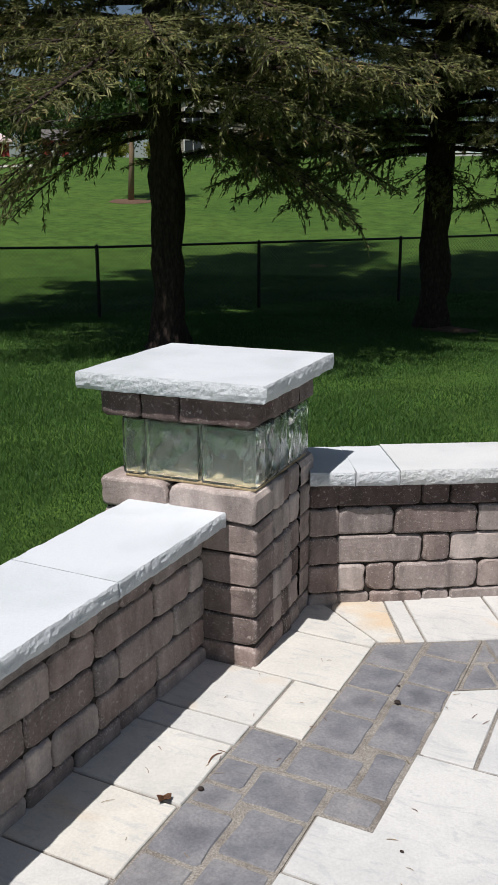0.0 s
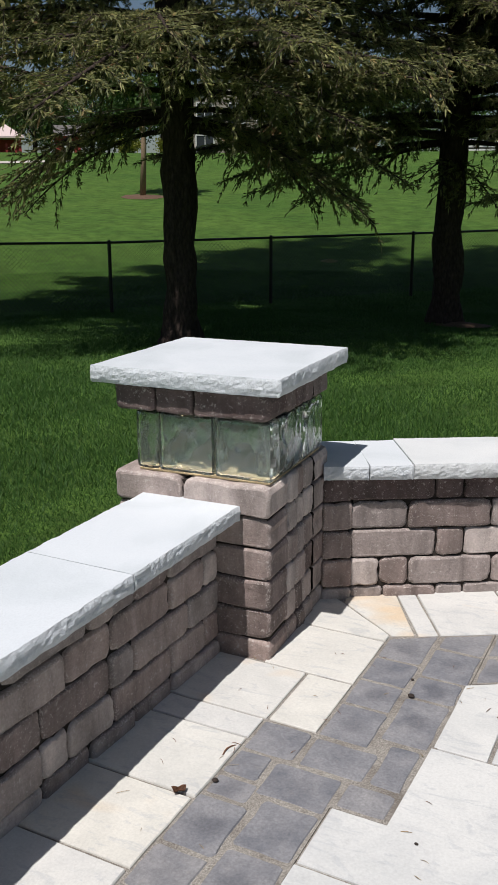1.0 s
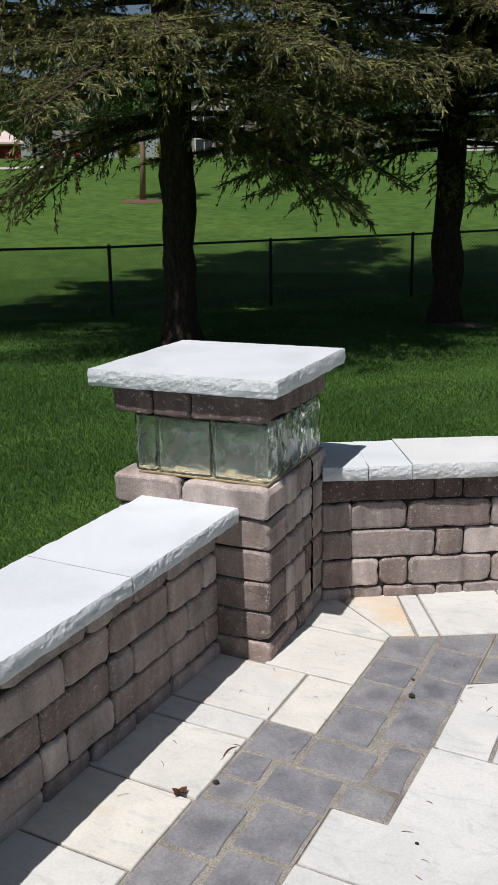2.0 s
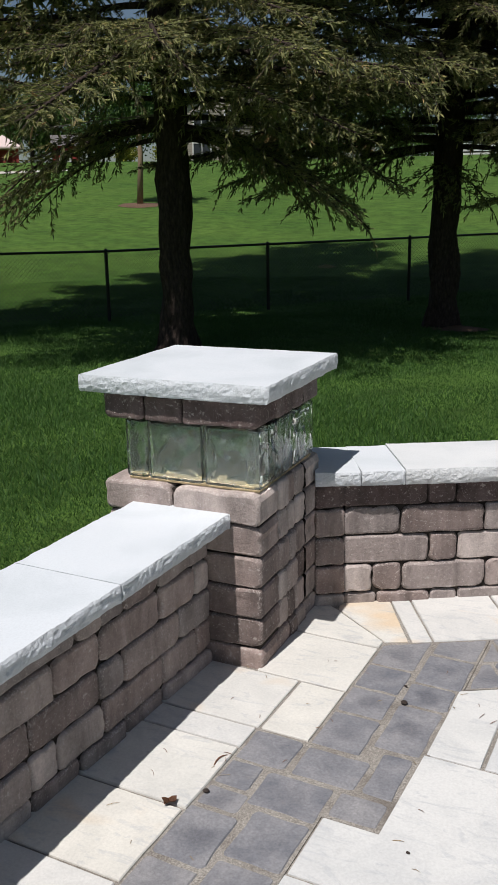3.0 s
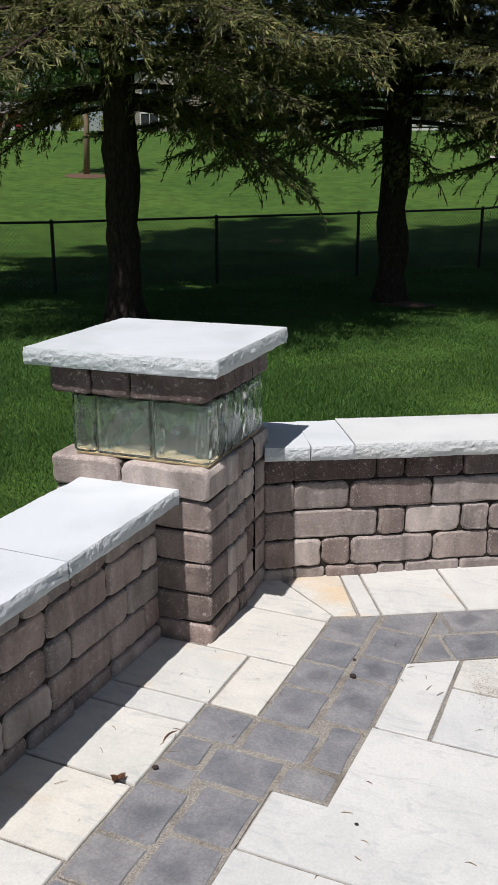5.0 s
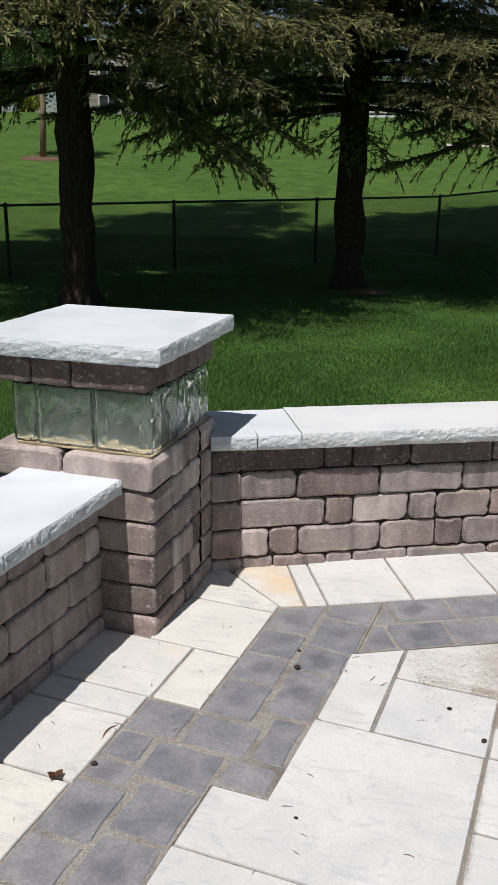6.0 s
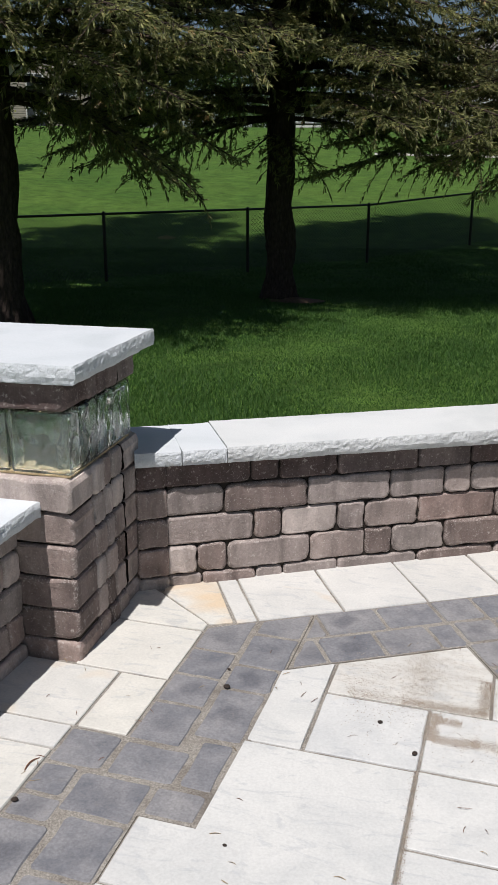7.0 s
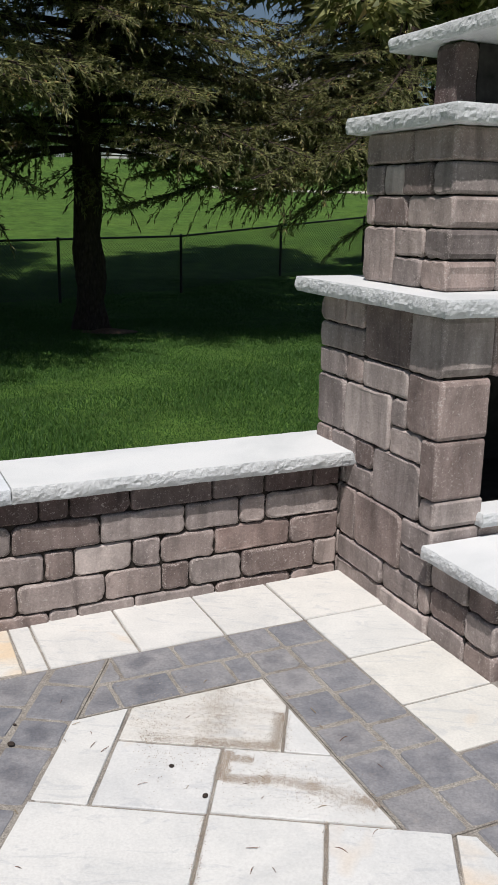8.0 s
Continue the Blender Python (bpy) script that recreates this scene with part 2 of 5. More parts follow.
M_FENCE = make_plain("black_vinyl_steel", (0.012, 0.012, 0.013), 0.45, 0.0, 0.3)
M_ADHESIVE = make_plain("ochre_mortar", (0.27, 0.21, 0.12), 0.85, var=0.4, scale=60)
M_SOOT = make_plain("sooty_firebrick", (0.03, 0.027, 0.025), 0.95, var=0.5)
M_DRYGRASS = make_plain("dry_grass", (0.17, 0.16, 0.055), 0.95, var=0.4, scale=30)
M_MULCH = make_plain("bark_mulch", (0.11, 0.065, 0.04), 0.95, var=0.5, scale=30)
M_DEADLEAF = make_plain("dead_leaf_brown", (0.16, 0.075, 0.04), 0.75, var=0.4, scale=60)
M_DEBRIS = make_plain("dark_seed_cone", (0.035, 0.025, 0.02), 0.85, var=0.4, scale=90)
M_STRAW = make_plain("dry_needle", (0.30, 0.22, 0.12), 0.8, var=0.3, scale=50)
M_DEADWOOD = make_plain("bare_grey_twig", (0.22, 0.19, 0.165), 0.9, var=0.3, scale=40)


def make_glass():
    m, n, l, b = material("wavy_block_glass", 0.012, spec=0.5)
    b.inputs["Base Color"].default_value = (0.93, 0.975, 0.95, 1)
    b.inputs["Transmission Weight"].default_value = 1.0
    b.inputs["IOR"].default_value = 1.45
    v = coords(n, l)
    w = noise_tex(n, l, v, 15.0, 1.0, 0.4, 1.0)
    bump(n, l, b, w, 0.5, 0.02)
    # a film of dust and lime on the glass
    film = n.new("ShaderNodeBsdfDiffuse")
    film.inputs[0].default_value = (0.50, 0.56, 0.51, 1)
    mx = n.new("ShaderNodeMixShader")
    dirt = noise_tex(n, l, v, 18.0, 5, 0.6, 0.5)
    l.new(ramp(n, l, dirt, [(0.3, g(0.02)), (0.7, g(0.075))]), mx.inputs[0])
    l.new(b.outputs[0], mx.inputs[1])
    l.new(film.outputs[0], mx.inputs[2])
    l.new(mx.outputs[0], n["Material Output"].inputs[0])
    return m


M_GLASS = make_glass()

# ---- building helpers ----
C0 = Vector((1.0, -2.3, 0.0))      # middle of the patio seen


def mesh_of(bm, name, smooth=False):
    me = bpy.data.meshes.new(name)
    bm.normal_update()
    bm.to_mesh(me)
    bm.free()
    if smooth:
        me.shade_smooth()
    return me


def part(name, bm, mat, parent, label="", smooth=False):
    me = mesh_of(bm, name, smooth)
    me.materials.append(mat)
    ob = new(name, me)
    ob.parent = parent
    if label:
        tagged(ob, label)
    return ob


def piece(name, me, parent, m):
    ob = new(name, me)
    ob.parent = parent
    ob.matrix_basis = m
    return ob


def thing(name, label, category, m=Matrix(), group="", kind=""):
    ob = new(name)
    ob.empty_display_size = 0.1
    ob.matrix_basis = m
    return tagged(ob, label, category, group, kind)


def mesh_from(name, verts, faces, mat, smooth=False):
    """A mesh from numpy arrays of triangles or quads."""
    me = bpy.data.meshes.new(name)
    verts = np.asarray(verts, dtype=np.float32)
    faces = np.asarray(faces, dtype=np.int32)
    k = faces.shape[1]
    me.vertices.add(len(verts))
    me.vertices.foreach_set("co", verts.ravel())
    me.loops.add(faces.size)
    me.loops.foreach_set("vertex_index", faces.ravel())
    me.polygons.add(len(faces))
    me.polygons.foreach_set("loop_start", np.arange(0, faces.size, k, dtype=np.int32))
    me.update(calc_edges=True)
    me.validate()
    me.materials.append(mat)
    if smooth:
        me.shade_smooth()
    return me


def add_box(bm, x0, x1, y0, y1, z0, z1, m=None):
    vs = [Vector((x, y, z)) for z in (z0, z1) for y in (y0, y1) for x in (x0, x1)]
    vs = [bm.verts.new(m @ v if m else v) for v in vs]
    for f in ((0, 2, 3, 1), (4, 5, 7, 6), (0, 1, 5, 4), (2, 6, 7, 3), (0, 4, 6, 2), (1, 3, 7, 5)):
        bm.faces.new([vs[i] for i in f])
    return vs


def frame_at(x, y, z, deg):
    return pose(x, y, z, 0, 0, deg)


block_cache = {}
block_rng = random.Random(5)


def block_ring(lx, lz, u):
    """The worn outline of a block's face: rounded corners of uneven size, sides that wander."""
    ring = []
    corners = ((0, 0), (lx, 0), (lx, lz), (0, lz))
    for c in range(4):
        cx, cz = corners[c]
        nx, nz = corners[(c + 1) % 4]
        sx, sz = (1 if cx == 0 else -1), (1 if cz == 0 else -1)
        a = u(0.010, 0.020) if u(0, 1) < 0.65 else u(0.020, 0.036)
        a, b = min(a, lx * 0.3), min(a * u(0.6, 1.2), lz * 0.3)
        arc = [(cx, cz + sz * b), (cx + sx * a * 0.3, cz + sz * b * 0.3), (cx + sx * a, cz)]
        ring += arc if c in (0, 2) else arc[::-1]
        inner = 4 if c in (0, 2) and lx > 0.15 else 2
        for k in range(inner):
            t = (k + u(0.6, 1.4)) / (inner + 1)
            d = u(0.0, 0.002) if u(0, 1) < 0.85 else u(0.002, 0.006)
            t = 0.16 + 0.68 * t
            if c in (0, 2):
                ring.append((cx + (nx - cx) * t, cz + sz * d))
            else:
                ring.append((cx + sx * d, cz + (nz - cz) * t))
    return ring


def block_mesh(lx, ly, lz, mat):
    """A tumbled block: its face an uneven rectangle with knocked-off corners and a rounded rim. Five of each size."""
    key = (round(lx, 3), round(ly, 3), round(lz, 3), mat.name, block_rng.randrange(5))
    if key in block_cache:
        return block_cache[key]
    u = block_rng.uniform
    bm = bmesh.new()
    ring = block_ring(lx, lz, u)
    mx, mz = lx / 2, lz / 2
    rows = [[], [], [], []]
    for x, z in ring:
        r = u(0.006, 0.013)
        dx, dz = max(-1, min(1, (mx - x) / 0.03)), max(-1, min(1, (mz - z) / 0.03))
        rows[0].append(bm.verts.new((x + dx * r, u(-0.002, 0.001), z + dz * r * 0.9)))
        rows[1].append(bm.verts.new((x + dx * r * 0.35, r * u(0.3, 0.45), z + dz * r * 0.3)))
        rows[2].append(bm.verts.new((x, r * u(0.95, 1.5), z)))
        rows[3].append(bm.verts.new((x, ly, z)))
    bm.faces.new(rows[0])
    k = len(ring)
    for q, (a, b) in enumerate(zip(rows, rows[1:])):
        for i in range(k):
            n = (i + 1) % k
            f = bm.faces.new((a[i], b[i], b[n], a[n]))
            f.material_index = 1 if q < 2 else 0
            f.smooth = q < 2
    bmesh.ops.recalc_face_normals(bm, faces=bm.faces)
    me = mesh_of(bm, "block")
    me.materials.append(mat)
    me.materials.append(M_WORN_DARK if mat is M_BLOCK_DARK else M_WORN)
    block_cache[key] = me
    return me


def block(parent, m, x, y, z, lx, ly, lz, mat=None, gap=0.0025):
    """One block with its near lower corner at x, y, z of the frame m; y goes into the wall."""
    me = block_mesh(lx - gap, ly, lz - gap, mat or M_BLOCK)
    dy = block_rng.uniform(-0.005, 0.005)
    return piece("block", me, parent, m @ pose(x + gap / 2, y + dy, z + gap / 2, 0, 0, block_rng.uniform(-0.5, 0.5)))


def lay_course(rng, length, sizes=(0.105, 0.21, 0.21, 0.315, 0.315)):
    out, x = [], 0.0
    while length - x > 1e-4:
        s = rng.choice(sizes)
        if length - x - s < 0.08:
            s = length - x if length - x < 0.34 else (length - x) / 2
        out.append((x, s))
        x += s
    return out


def rock_slab(lx, ly, lz, seed, rough=(1, 1, 1, 1), step=0.0075):
    """A capstone: flat sawn top, split rock-faced edges. rough: front, right, back, left."""
    nx, ny = max(2, round(lx / step)), max(2, round(ly / step))
    ring = [(lx * i / nx, 0.0, (0, -1), 0) for i in range(nx)] + [(lx, ly * i / ny, (1, 0), 1) for i in range(ny)]
    ring += [(lx - lx * i / nx, ly, (0, 1), 2) for i in range(nx)] + [(0.0, ly - ly * i / ny, (-1, 0), 3) for i in range(ny)]
    bm = bmesh.new()
    levels = [0.0, 0.1, 0.24, 0.4, 0.56, 0.72, 0.88, 1.0]
    rows = []
    off = Vector((seed * 7.3, seed * 3.1, seed * 1.7))
    for li, f in enumerate(levels):
        row = []
        for x, y, nrm, side in ring:
            p = Vector((x, y, f * lz))
            q = Vector((p.x * 19, p.y * 19, p.z * 45)) + off
            a = noise.noise(q) * 0.4 + noise.noise(q * 2.4) * 0.4 + noise.noise(q * 5.1) * 0.25 + noise.noise(p * 12 + off) * 0.3
            bulge = (-0.005, -0.001, 0.002, 0.004, 0.004, 0.003, 0.001, -0.003)[li]
            k = (a * 0.008 + bulge) * (1 if rough[side] else 0.08)
            z = p.z + (noise.noise(q * 0.9 + Vector((9, 2, 4))) * (0.003 if 0 < li < 7 else 0.002 if li == 0 else 0.0))
            row.append(bm.verts.new((x + nrm[0] * k, y + nrm[1] * k, z)))
        rows.append(row)
    m = len(ring)
    for a, b in zip(rows, rows[1:]):
        for i in range(m):
            bm.faces.new((a[i], a[(i + 1) % m], b[(i + 1) % m], b[i]))
    for e in bm.faces.new(rows[-1]).edges:
        e.smooth = False
    for e in bm.faces.new(list(reversed(rows[0]))).edges:
        e.smooth = False
    return bm


# ---- ground ----
GROUND_D = [0, 4, 8, 10.5, 13, 16, 18.3, 20, 60, 64, 80, 6000]
GROUND_Z = [-0.07, -0.08, -0.17, -0.25, -0.34, -0.50, -0.45, -0.42, 4.3, 4.5, 4.6, 4.6]


def ground_z(x, y):
    dx, dy = np.asarray(x) - C0.x, np.asarray(y) - C0.y
    d = np.hypot(dx, dy)
    z = np.interp(d, GROUND_D, GROUND_Z)
    roll = 0.03 * np.sin(dx * 0.55 + 1.0) * np.sin(dy * 0.4) * np.clip((d - 6) / 6, 0, 1)
    return z + roll


def build_ground():
    radii = np.concatenate([np.arange(0, 30, 0.5), np.arange(30, 90, 1.5), np.array([110, 150, 250, 500, 1000, 2500, 5500.0])])
    radii = radii[1:]
    seg = 180
    ang = np.linspace(0, 2 * np.pi, seg, endpoint=False)
    X = C0.x + radii[:, None] * np.sin(ang)
    Y = C0.y + radii[:, None] * np.cos(ang)
    Z = ground_z(X, Y)
    verts = np.concatenate([[[C0.x, C0.y, GROUND_Z[0]]], np.stack([X, Y, Z], -1).reshape(-1, 3)])
    n = len(radii)
    i, j = np.meshgrid(np.arange(n - 1), np.arange(seg), indexing="ij")
    a = 1 + i * seg + j
    b = 1 + i * seg + (j + 1) % seg
    quads = np.stack([a, a + seg, b + seg, b], -1).reshape(-1, 4)
    j = np.arange(seg)
    tri = np.stack([np.zeros(seg, int), 1 + j, 1 + (j + 1) % seg, 1 + (j + 1) % seg], -1)
    me = bpy.data.meshes.new("ground")
    me.from_pydata([tuple(v) for v in verts], [], [tuple(q) for q in quads] + [(t[0], t[2], t[1]) for t in tri])
    me.materials.append(M_LAWN)
    me.shade_smooth()
    tagged(new("ground", me), "mown green lawn rising to a low hill beyond the fence", "ground", kind="structure")


build_ground()

# ---- frames of the plan ----
LEFT_DEG = -3.5
ML = frame_at(0, 0, 0, LEFT_DEG)                      # paving beside the left wall
WALL_DEG = 27.0
MR = frame_at(1.27, 0.792, 0, WALL_DEG)               # paving along the right wall: x along it, -y towards the patio
COURSE = 0.1025
TOPS = [0.047 + COURSE * k for k in range(5)]         # wall courses above the paving
TOPS_R = [0.040, 0.150, 0.260, 0.369, 0.463]          # the same on the right wall
CAP_Z0, CAP_Z1 = 0.457, 0.507


def seat_wall(name, m, length, thick, seed, label, shaded_top=False, joints=None, tops=TOPS, random_from_start=False):
    """m: x along the wall, y into it, front face at y = 0."""
    rng = random.Random(seed)
    w = thing(name, label, "wall", kind="structure")
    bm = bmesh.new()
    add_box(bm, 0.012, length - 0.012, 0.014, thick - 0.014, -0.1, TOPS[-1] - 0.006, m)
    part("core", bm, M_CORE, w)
    low = -0.055
    for k, top in enumerate(tops):
        if joints and random_from_start:
            cuts = list(joints[k]) + [length]
            course = lay_course(rng, cuts[0]) + [(a, b - a) for a, b in zip(cuts, cuts[1:])]
        elif joints:
            cuts = [0.0] + list(joints[k]) + [length]
            course = [(a, b - a) for a, b in zip(cuts, cuts[1:])]
        else:
            course = lay_course(rng, length)
        for x, s in course:
            # most top-course blocks go dark: the cap's shade put into their colour
            block(w, m, x, 0, low, s, thick, top - low, M_BLOCK_DARK if shaded_top and k == 4 and rng.random() < 0.8 else M_BLOCK)
        low = top
    return w


# right wall: from the pillar to the fireplace
M_RW = frame_at(0.143 - 0.066 * 0.882, 0.579 - 0.066 * 0.471, 0, 27.8)
RW_LEN = 1.49
RW_JOINTS = [(0.13, 0.329, 0.432, 0.644, 0.961, 1.285), (0.112, 0.222, 0.534, 0.748, 0.856, 1.07, 1.385),
             (0.319, 0.424, 0.637, 0.743, 0.957, 1.276), (0.213, 0.521, 0.84, 1.057, 1.166), (0.308, 0.413, 0.63, 0.946, 1.161, 1.375)]
# top course coloured darker, as if shaded by the overhanging cap
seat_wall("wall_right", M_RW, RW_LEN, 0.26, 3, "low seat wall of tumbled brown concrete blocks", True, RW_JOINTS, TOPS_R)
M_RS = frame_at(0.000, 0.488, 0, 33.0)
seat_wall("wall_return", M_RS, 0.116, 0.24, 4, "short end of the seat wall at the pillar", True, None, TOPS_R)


def cap_piece(parent, m, x0, x1, y0, y1, z0, z1, seed, rough=(1, 0, 1, 0), mat=M_CAP):
    ob = part("capstone", rock_slab(x1 - x0 - 0.003, y1 - y0, z1 - z0, seed, rough), mat, parent)
    ob.matrix_basis = m @ pose(x0, y0, z0)
    return ob


rcap = thing("wall_cap", "pale cream-white capstones with split rock-faced edges on the curved seat wall", "wall cap")
M_RC = frame_at(0.159, 0.531, 0, 26.9)
CAP_R0, CAP_R1 = 0.463, 0.515
cap_piece(rcap, M_RC, 0.155, 1.475, 0, 0.352, CAP_R0, CAP_R1 + 0.004, 12, (1, 1, 1, 0), M_CAP_WARM)
cap_piece(rcap, M_RC, 0.0, 0.155, 0.0, 0.345, CAP_R0, CAP_R1, 13)
cap_piece(rcap, frame_at(0.010, 0.468, 0, 23.5), 0.0, 0.160, 0.0, 0.345, CAP_R0, CAP_R1 - 0.002, 14)

# left wall: runs from the pillar towards the viewer
LW_LEN = 3.4
M_LW = frame_at(-0.176 - 0.0773 * (LW_LEN - 0.0), 0.0 - LW_LEN, 0, 90 - 4.42)
# x along the wall to the pillar, y into it (away from the patio)
LW_JOINTS = [(2.56, 2.745, 2.939, 3.13), (2.56, 2.662, 2.85, 3.13, 3.327), (2.57, 2.84, 2.947, 3.224), (2.36, 2.66, 2.85, 3.131, 3.324),
             (2.45, 2.757, 2.858, 2.964, 3.132)]
seat_wall("wall_left", M_LW, LW_LEN * 1.003, 0.26, 8, "long low seat wall of tumbled brown concrete blocks", False, LW_JOINTS, TOPS, True)
lcap = thing("wall_cap", "pale blue-white capstones with split rock-faced edges on the straight seat wall", "wall cap")
M_LC = frame_at(-0.100, 0.0, 0, 90 - 3.2)
xx = 0.0
for i, ln in enumerate((0.58, 0.61, 0.62, 0.6, 0.62, 0.40)):
    cap_piece(lcap, M_LC, xx - ln, xx, 0, 0.342, CAP_Z0, CAP_Z1, 20 + i)
    xx -= ln

# ---- pillar with the glass lantern ----
PX0, PX1, PY0, PY1 = -0.545, 0.0, 0.0, 0.55


def ring_blocks(parent, x0, x1, y0, y1, z0, z1, depth, splits, mat=None):
    """One course round a square: splits give the joints of the four sides, as shares of their length."""
    lx, ly = x1 - x0, y1 - y0
    even = splits[4]
    sides = (
        (frame_at(x0, y0, 0, 0), lx, 0.0 if even else depth, lx),                    # front
        (frame_at(x1, y0, 0, 90), ly, depth if even else 0.0, ly - (depth if even else 0.0)),
        (frame_at(x1, y1, 0, 180), lx, 0.0 if even else depth, lx),
        (frame_at(x0, y1, 0, 270), ly, depth if even else 0.0, ly - (depth if even else 0.0)),
    )
    for k, (m, full, a, b) in enumerate(sides):
        if k % 2 == 0 and not even:
            a, b = depth, full - depth
        if k % 2 == 1 and not even:
            a, b = 0.0, full
        cuts = [a] + [a + (b - a) * s for s in splits[k]] + [b]
        for p, q in zip(cuts, cuts[1:]):
            block(parent, m, p, 0, z0, q - p, depth, z1 - z0, mat)


pillar = thing("pillar", "square pillar of tumbled brown concrete blocks carrying a glass block lantern", "pillar")
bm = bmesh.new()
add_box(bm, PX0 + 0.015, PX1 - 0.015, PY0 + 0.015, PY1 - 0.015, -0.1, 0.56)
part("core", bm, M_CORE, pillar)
low = -0.05
for k in range(6):
    top = 0.062 + COURSE * k
    r = random.Random(40 + k)
    ring_blocks(pillar, PX0, PX1, PY0, PY1, low, top, 0.15,
                [(r.choice((0.35, 0.45)),), (0.35, 0.62) if k % 2 else (0.45, 0.75), (0.5,), (0.4,), True] if k % 2 else
                [(0.4,), (r.choice((0.3, 0.38)), 0.66), (0.45,), (0.5,), True])
    low = top

# lantern: a pinwheel of glass blocks round a hollow
GZ0, GZ1 = 0.580, 0.772
GX0, GX1, GY0, GY1 = -0.475, -0.004, 0.018, 0.490
lantern = thing("glass_lantern", "hollow lantern of clear wavy glass blocks on the pillar", "lantern")
bm = bmesh.new()
add_box(bm, GX0 + 0.009, GX1 - 0.009, GY0 + 0.009, GY1 - 0.009, 0.5745, GZ0 + 0.0005)
part("mortar_bed", bm, M_ADHESIVE, lantern, "ochre mortar bed")


def glass_block_mesh(lx, ly, lz, seed):
    """A hollow pressed glass block: rounded outside, a wavy cavity inside."""
    bm = bmesh.new()
    add_box(bm, 0, lx, 0, ly, 0, lz)
    bmesh.ops.bevel(bm, geom=list(bm.edges), offset=0.014, segments=4, profile=0.5, affect="EDGES")
    bmesh.ops.recalc_face_normals(bm, faces=bm.faces)
    cav = bmesh.new()
    e = 0.011
    add_box(cav, e, lx - e, e, ly - e, e, lz - e)
    bmesh.ops.recalc_face_normals(cav, faces=cav.faces)
    bmesh.ops.subdivide_edges(cav, edges=list(cav.edges), cuts=15, use_grid_fill=True)
    for v in cav.verts:
        q = Vector((v.co.x * 27 + seed * 5.3, v.co.y * 30 + seed, v.co.z * 18))
        rim = min(v.co.x - e, lx - e - v.co.x, 0.02) / 0.02 * min(v.co.z - e, lz - e - v.co.z, 0.02) / 0.02
        v.co.y += 0.017 * rim * noise.noise(q) * (1 if v.co.y > ly / 2 else -1)
    bmesh.ops.reverse_faces(cav, faces=cav.faces)
    hollow = bpy.data.meshes.new("cavity")
    cav.to_mesh(hollow)
    cav.free()
    bm.from_mesh(hollow)
    bpy.data.meshes.remove(hollow)
    me = mesh_of(bm, "glass_block", True)
    me.materials.append(M_GLASS)
    return me


side = GX1 - GX0
thick = 0.08
wide = (side - thick) / 2
GLASS_BLOCKS = [glass_block_mesh(wide - 0.002, thick, GZ1 - GZ0, k) for k in range(4)]
for k, m in enumerate((frame_at(GX0 + thick, GY0, GZ0, 0), frame_at(GX1, GY0 + thick, GZ0, 90),
          frame_at(GX1 - thick, GY1, GZ0, 180), frame_at(GX0, GY1 - thick, GZ0, 270))):
    for i in (0, 1):
        ob = piece("glass_block", GLASS_BLOCKS[(k * 2 + i) % 4], lantern, m @ pose(i * wide + 0.001, 0, 0))
        ob.visible_shadow = False

crown_course = thing("brick_course", "dark brown concrete brick course under the pillar cap", "brick course")
bm = bmesh.new()
add_box(bm, -0.50, -0.02, 0.03, 0.51, GZ1 + 0.002, 0.854)
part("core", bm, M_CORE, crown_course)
ring_blocks(crown_course, -0.535, 0.0, -0.002, 0.535, GZ1, 0.861, 0.15, [(0.27, 0.52), (0.3, 0.6), (0.5,), (0.5,), True], M_BLOCK_DARK)
pcap = thing("pillar_cap", "square pale blue-white capstone with split edges on the pillar", "pillar cap")
ob = part("slab", rock_slab(0.636, 0.636, 0.055, 31), M_CAP, pcap)
ob.matrix_basis = pose(-0.593, -0.039, 0.861)

# ---- fireplace ----
MF = frame_at(1.415, 1.244, 0, 26.57)        # x along its face, y away from the patio; front of the seat wall at the origin
FW = 1.45                                    # whole width
SB, SF = 0.235, -0.595                       # back and front of the side wall in y


def ashlar(parent, m, length, z_list, depth, seed, unit=0.05, mat=None, double=0.35, ends=True):
    """Blocks of one and two courses laid at random on a face: x along it, y into it."""
    rng = random.Random(seed)
    rows = len(z_list) - 1
    n = round(length / unit)
    u = length / n
    used = [[False] * n for _ in range(rows)]
    for r in range(rows):
        c = 0
        while c < n:
            if used[r][c]:
                c += 1
                continue
            free = 1
            while c + free < n and not used[r][c + free]:
                free += 1
            w = rng.choice((2, 3, 3, 4, 4, 5))
            if free - w < 2:
                w = free if free <= 6 else free // 2
            h = 1
            if r + 1 < rows and w >= 2 and rng.random() < double and not any(used[r + 1][c:c + w]):
                h = 2
            for rr in range(r, r + h):
                for cc in range(c, c + w):
                    used[rr][cc] = True
            block(parent, m, c * u, 0, z_list[r], w * u, depth, z_list[r + h] - z_list[r], mat)
            c += w


fire = thing("fireplace", "tall outdoor fireplace of tumbled brown concrete blocks with pale stone ledges", "fireplace")
ZF = [-0.045] + [0.06 + 0.1033 * k for k in range(11)]
side_len = SB - SF
JAMB = 0.195
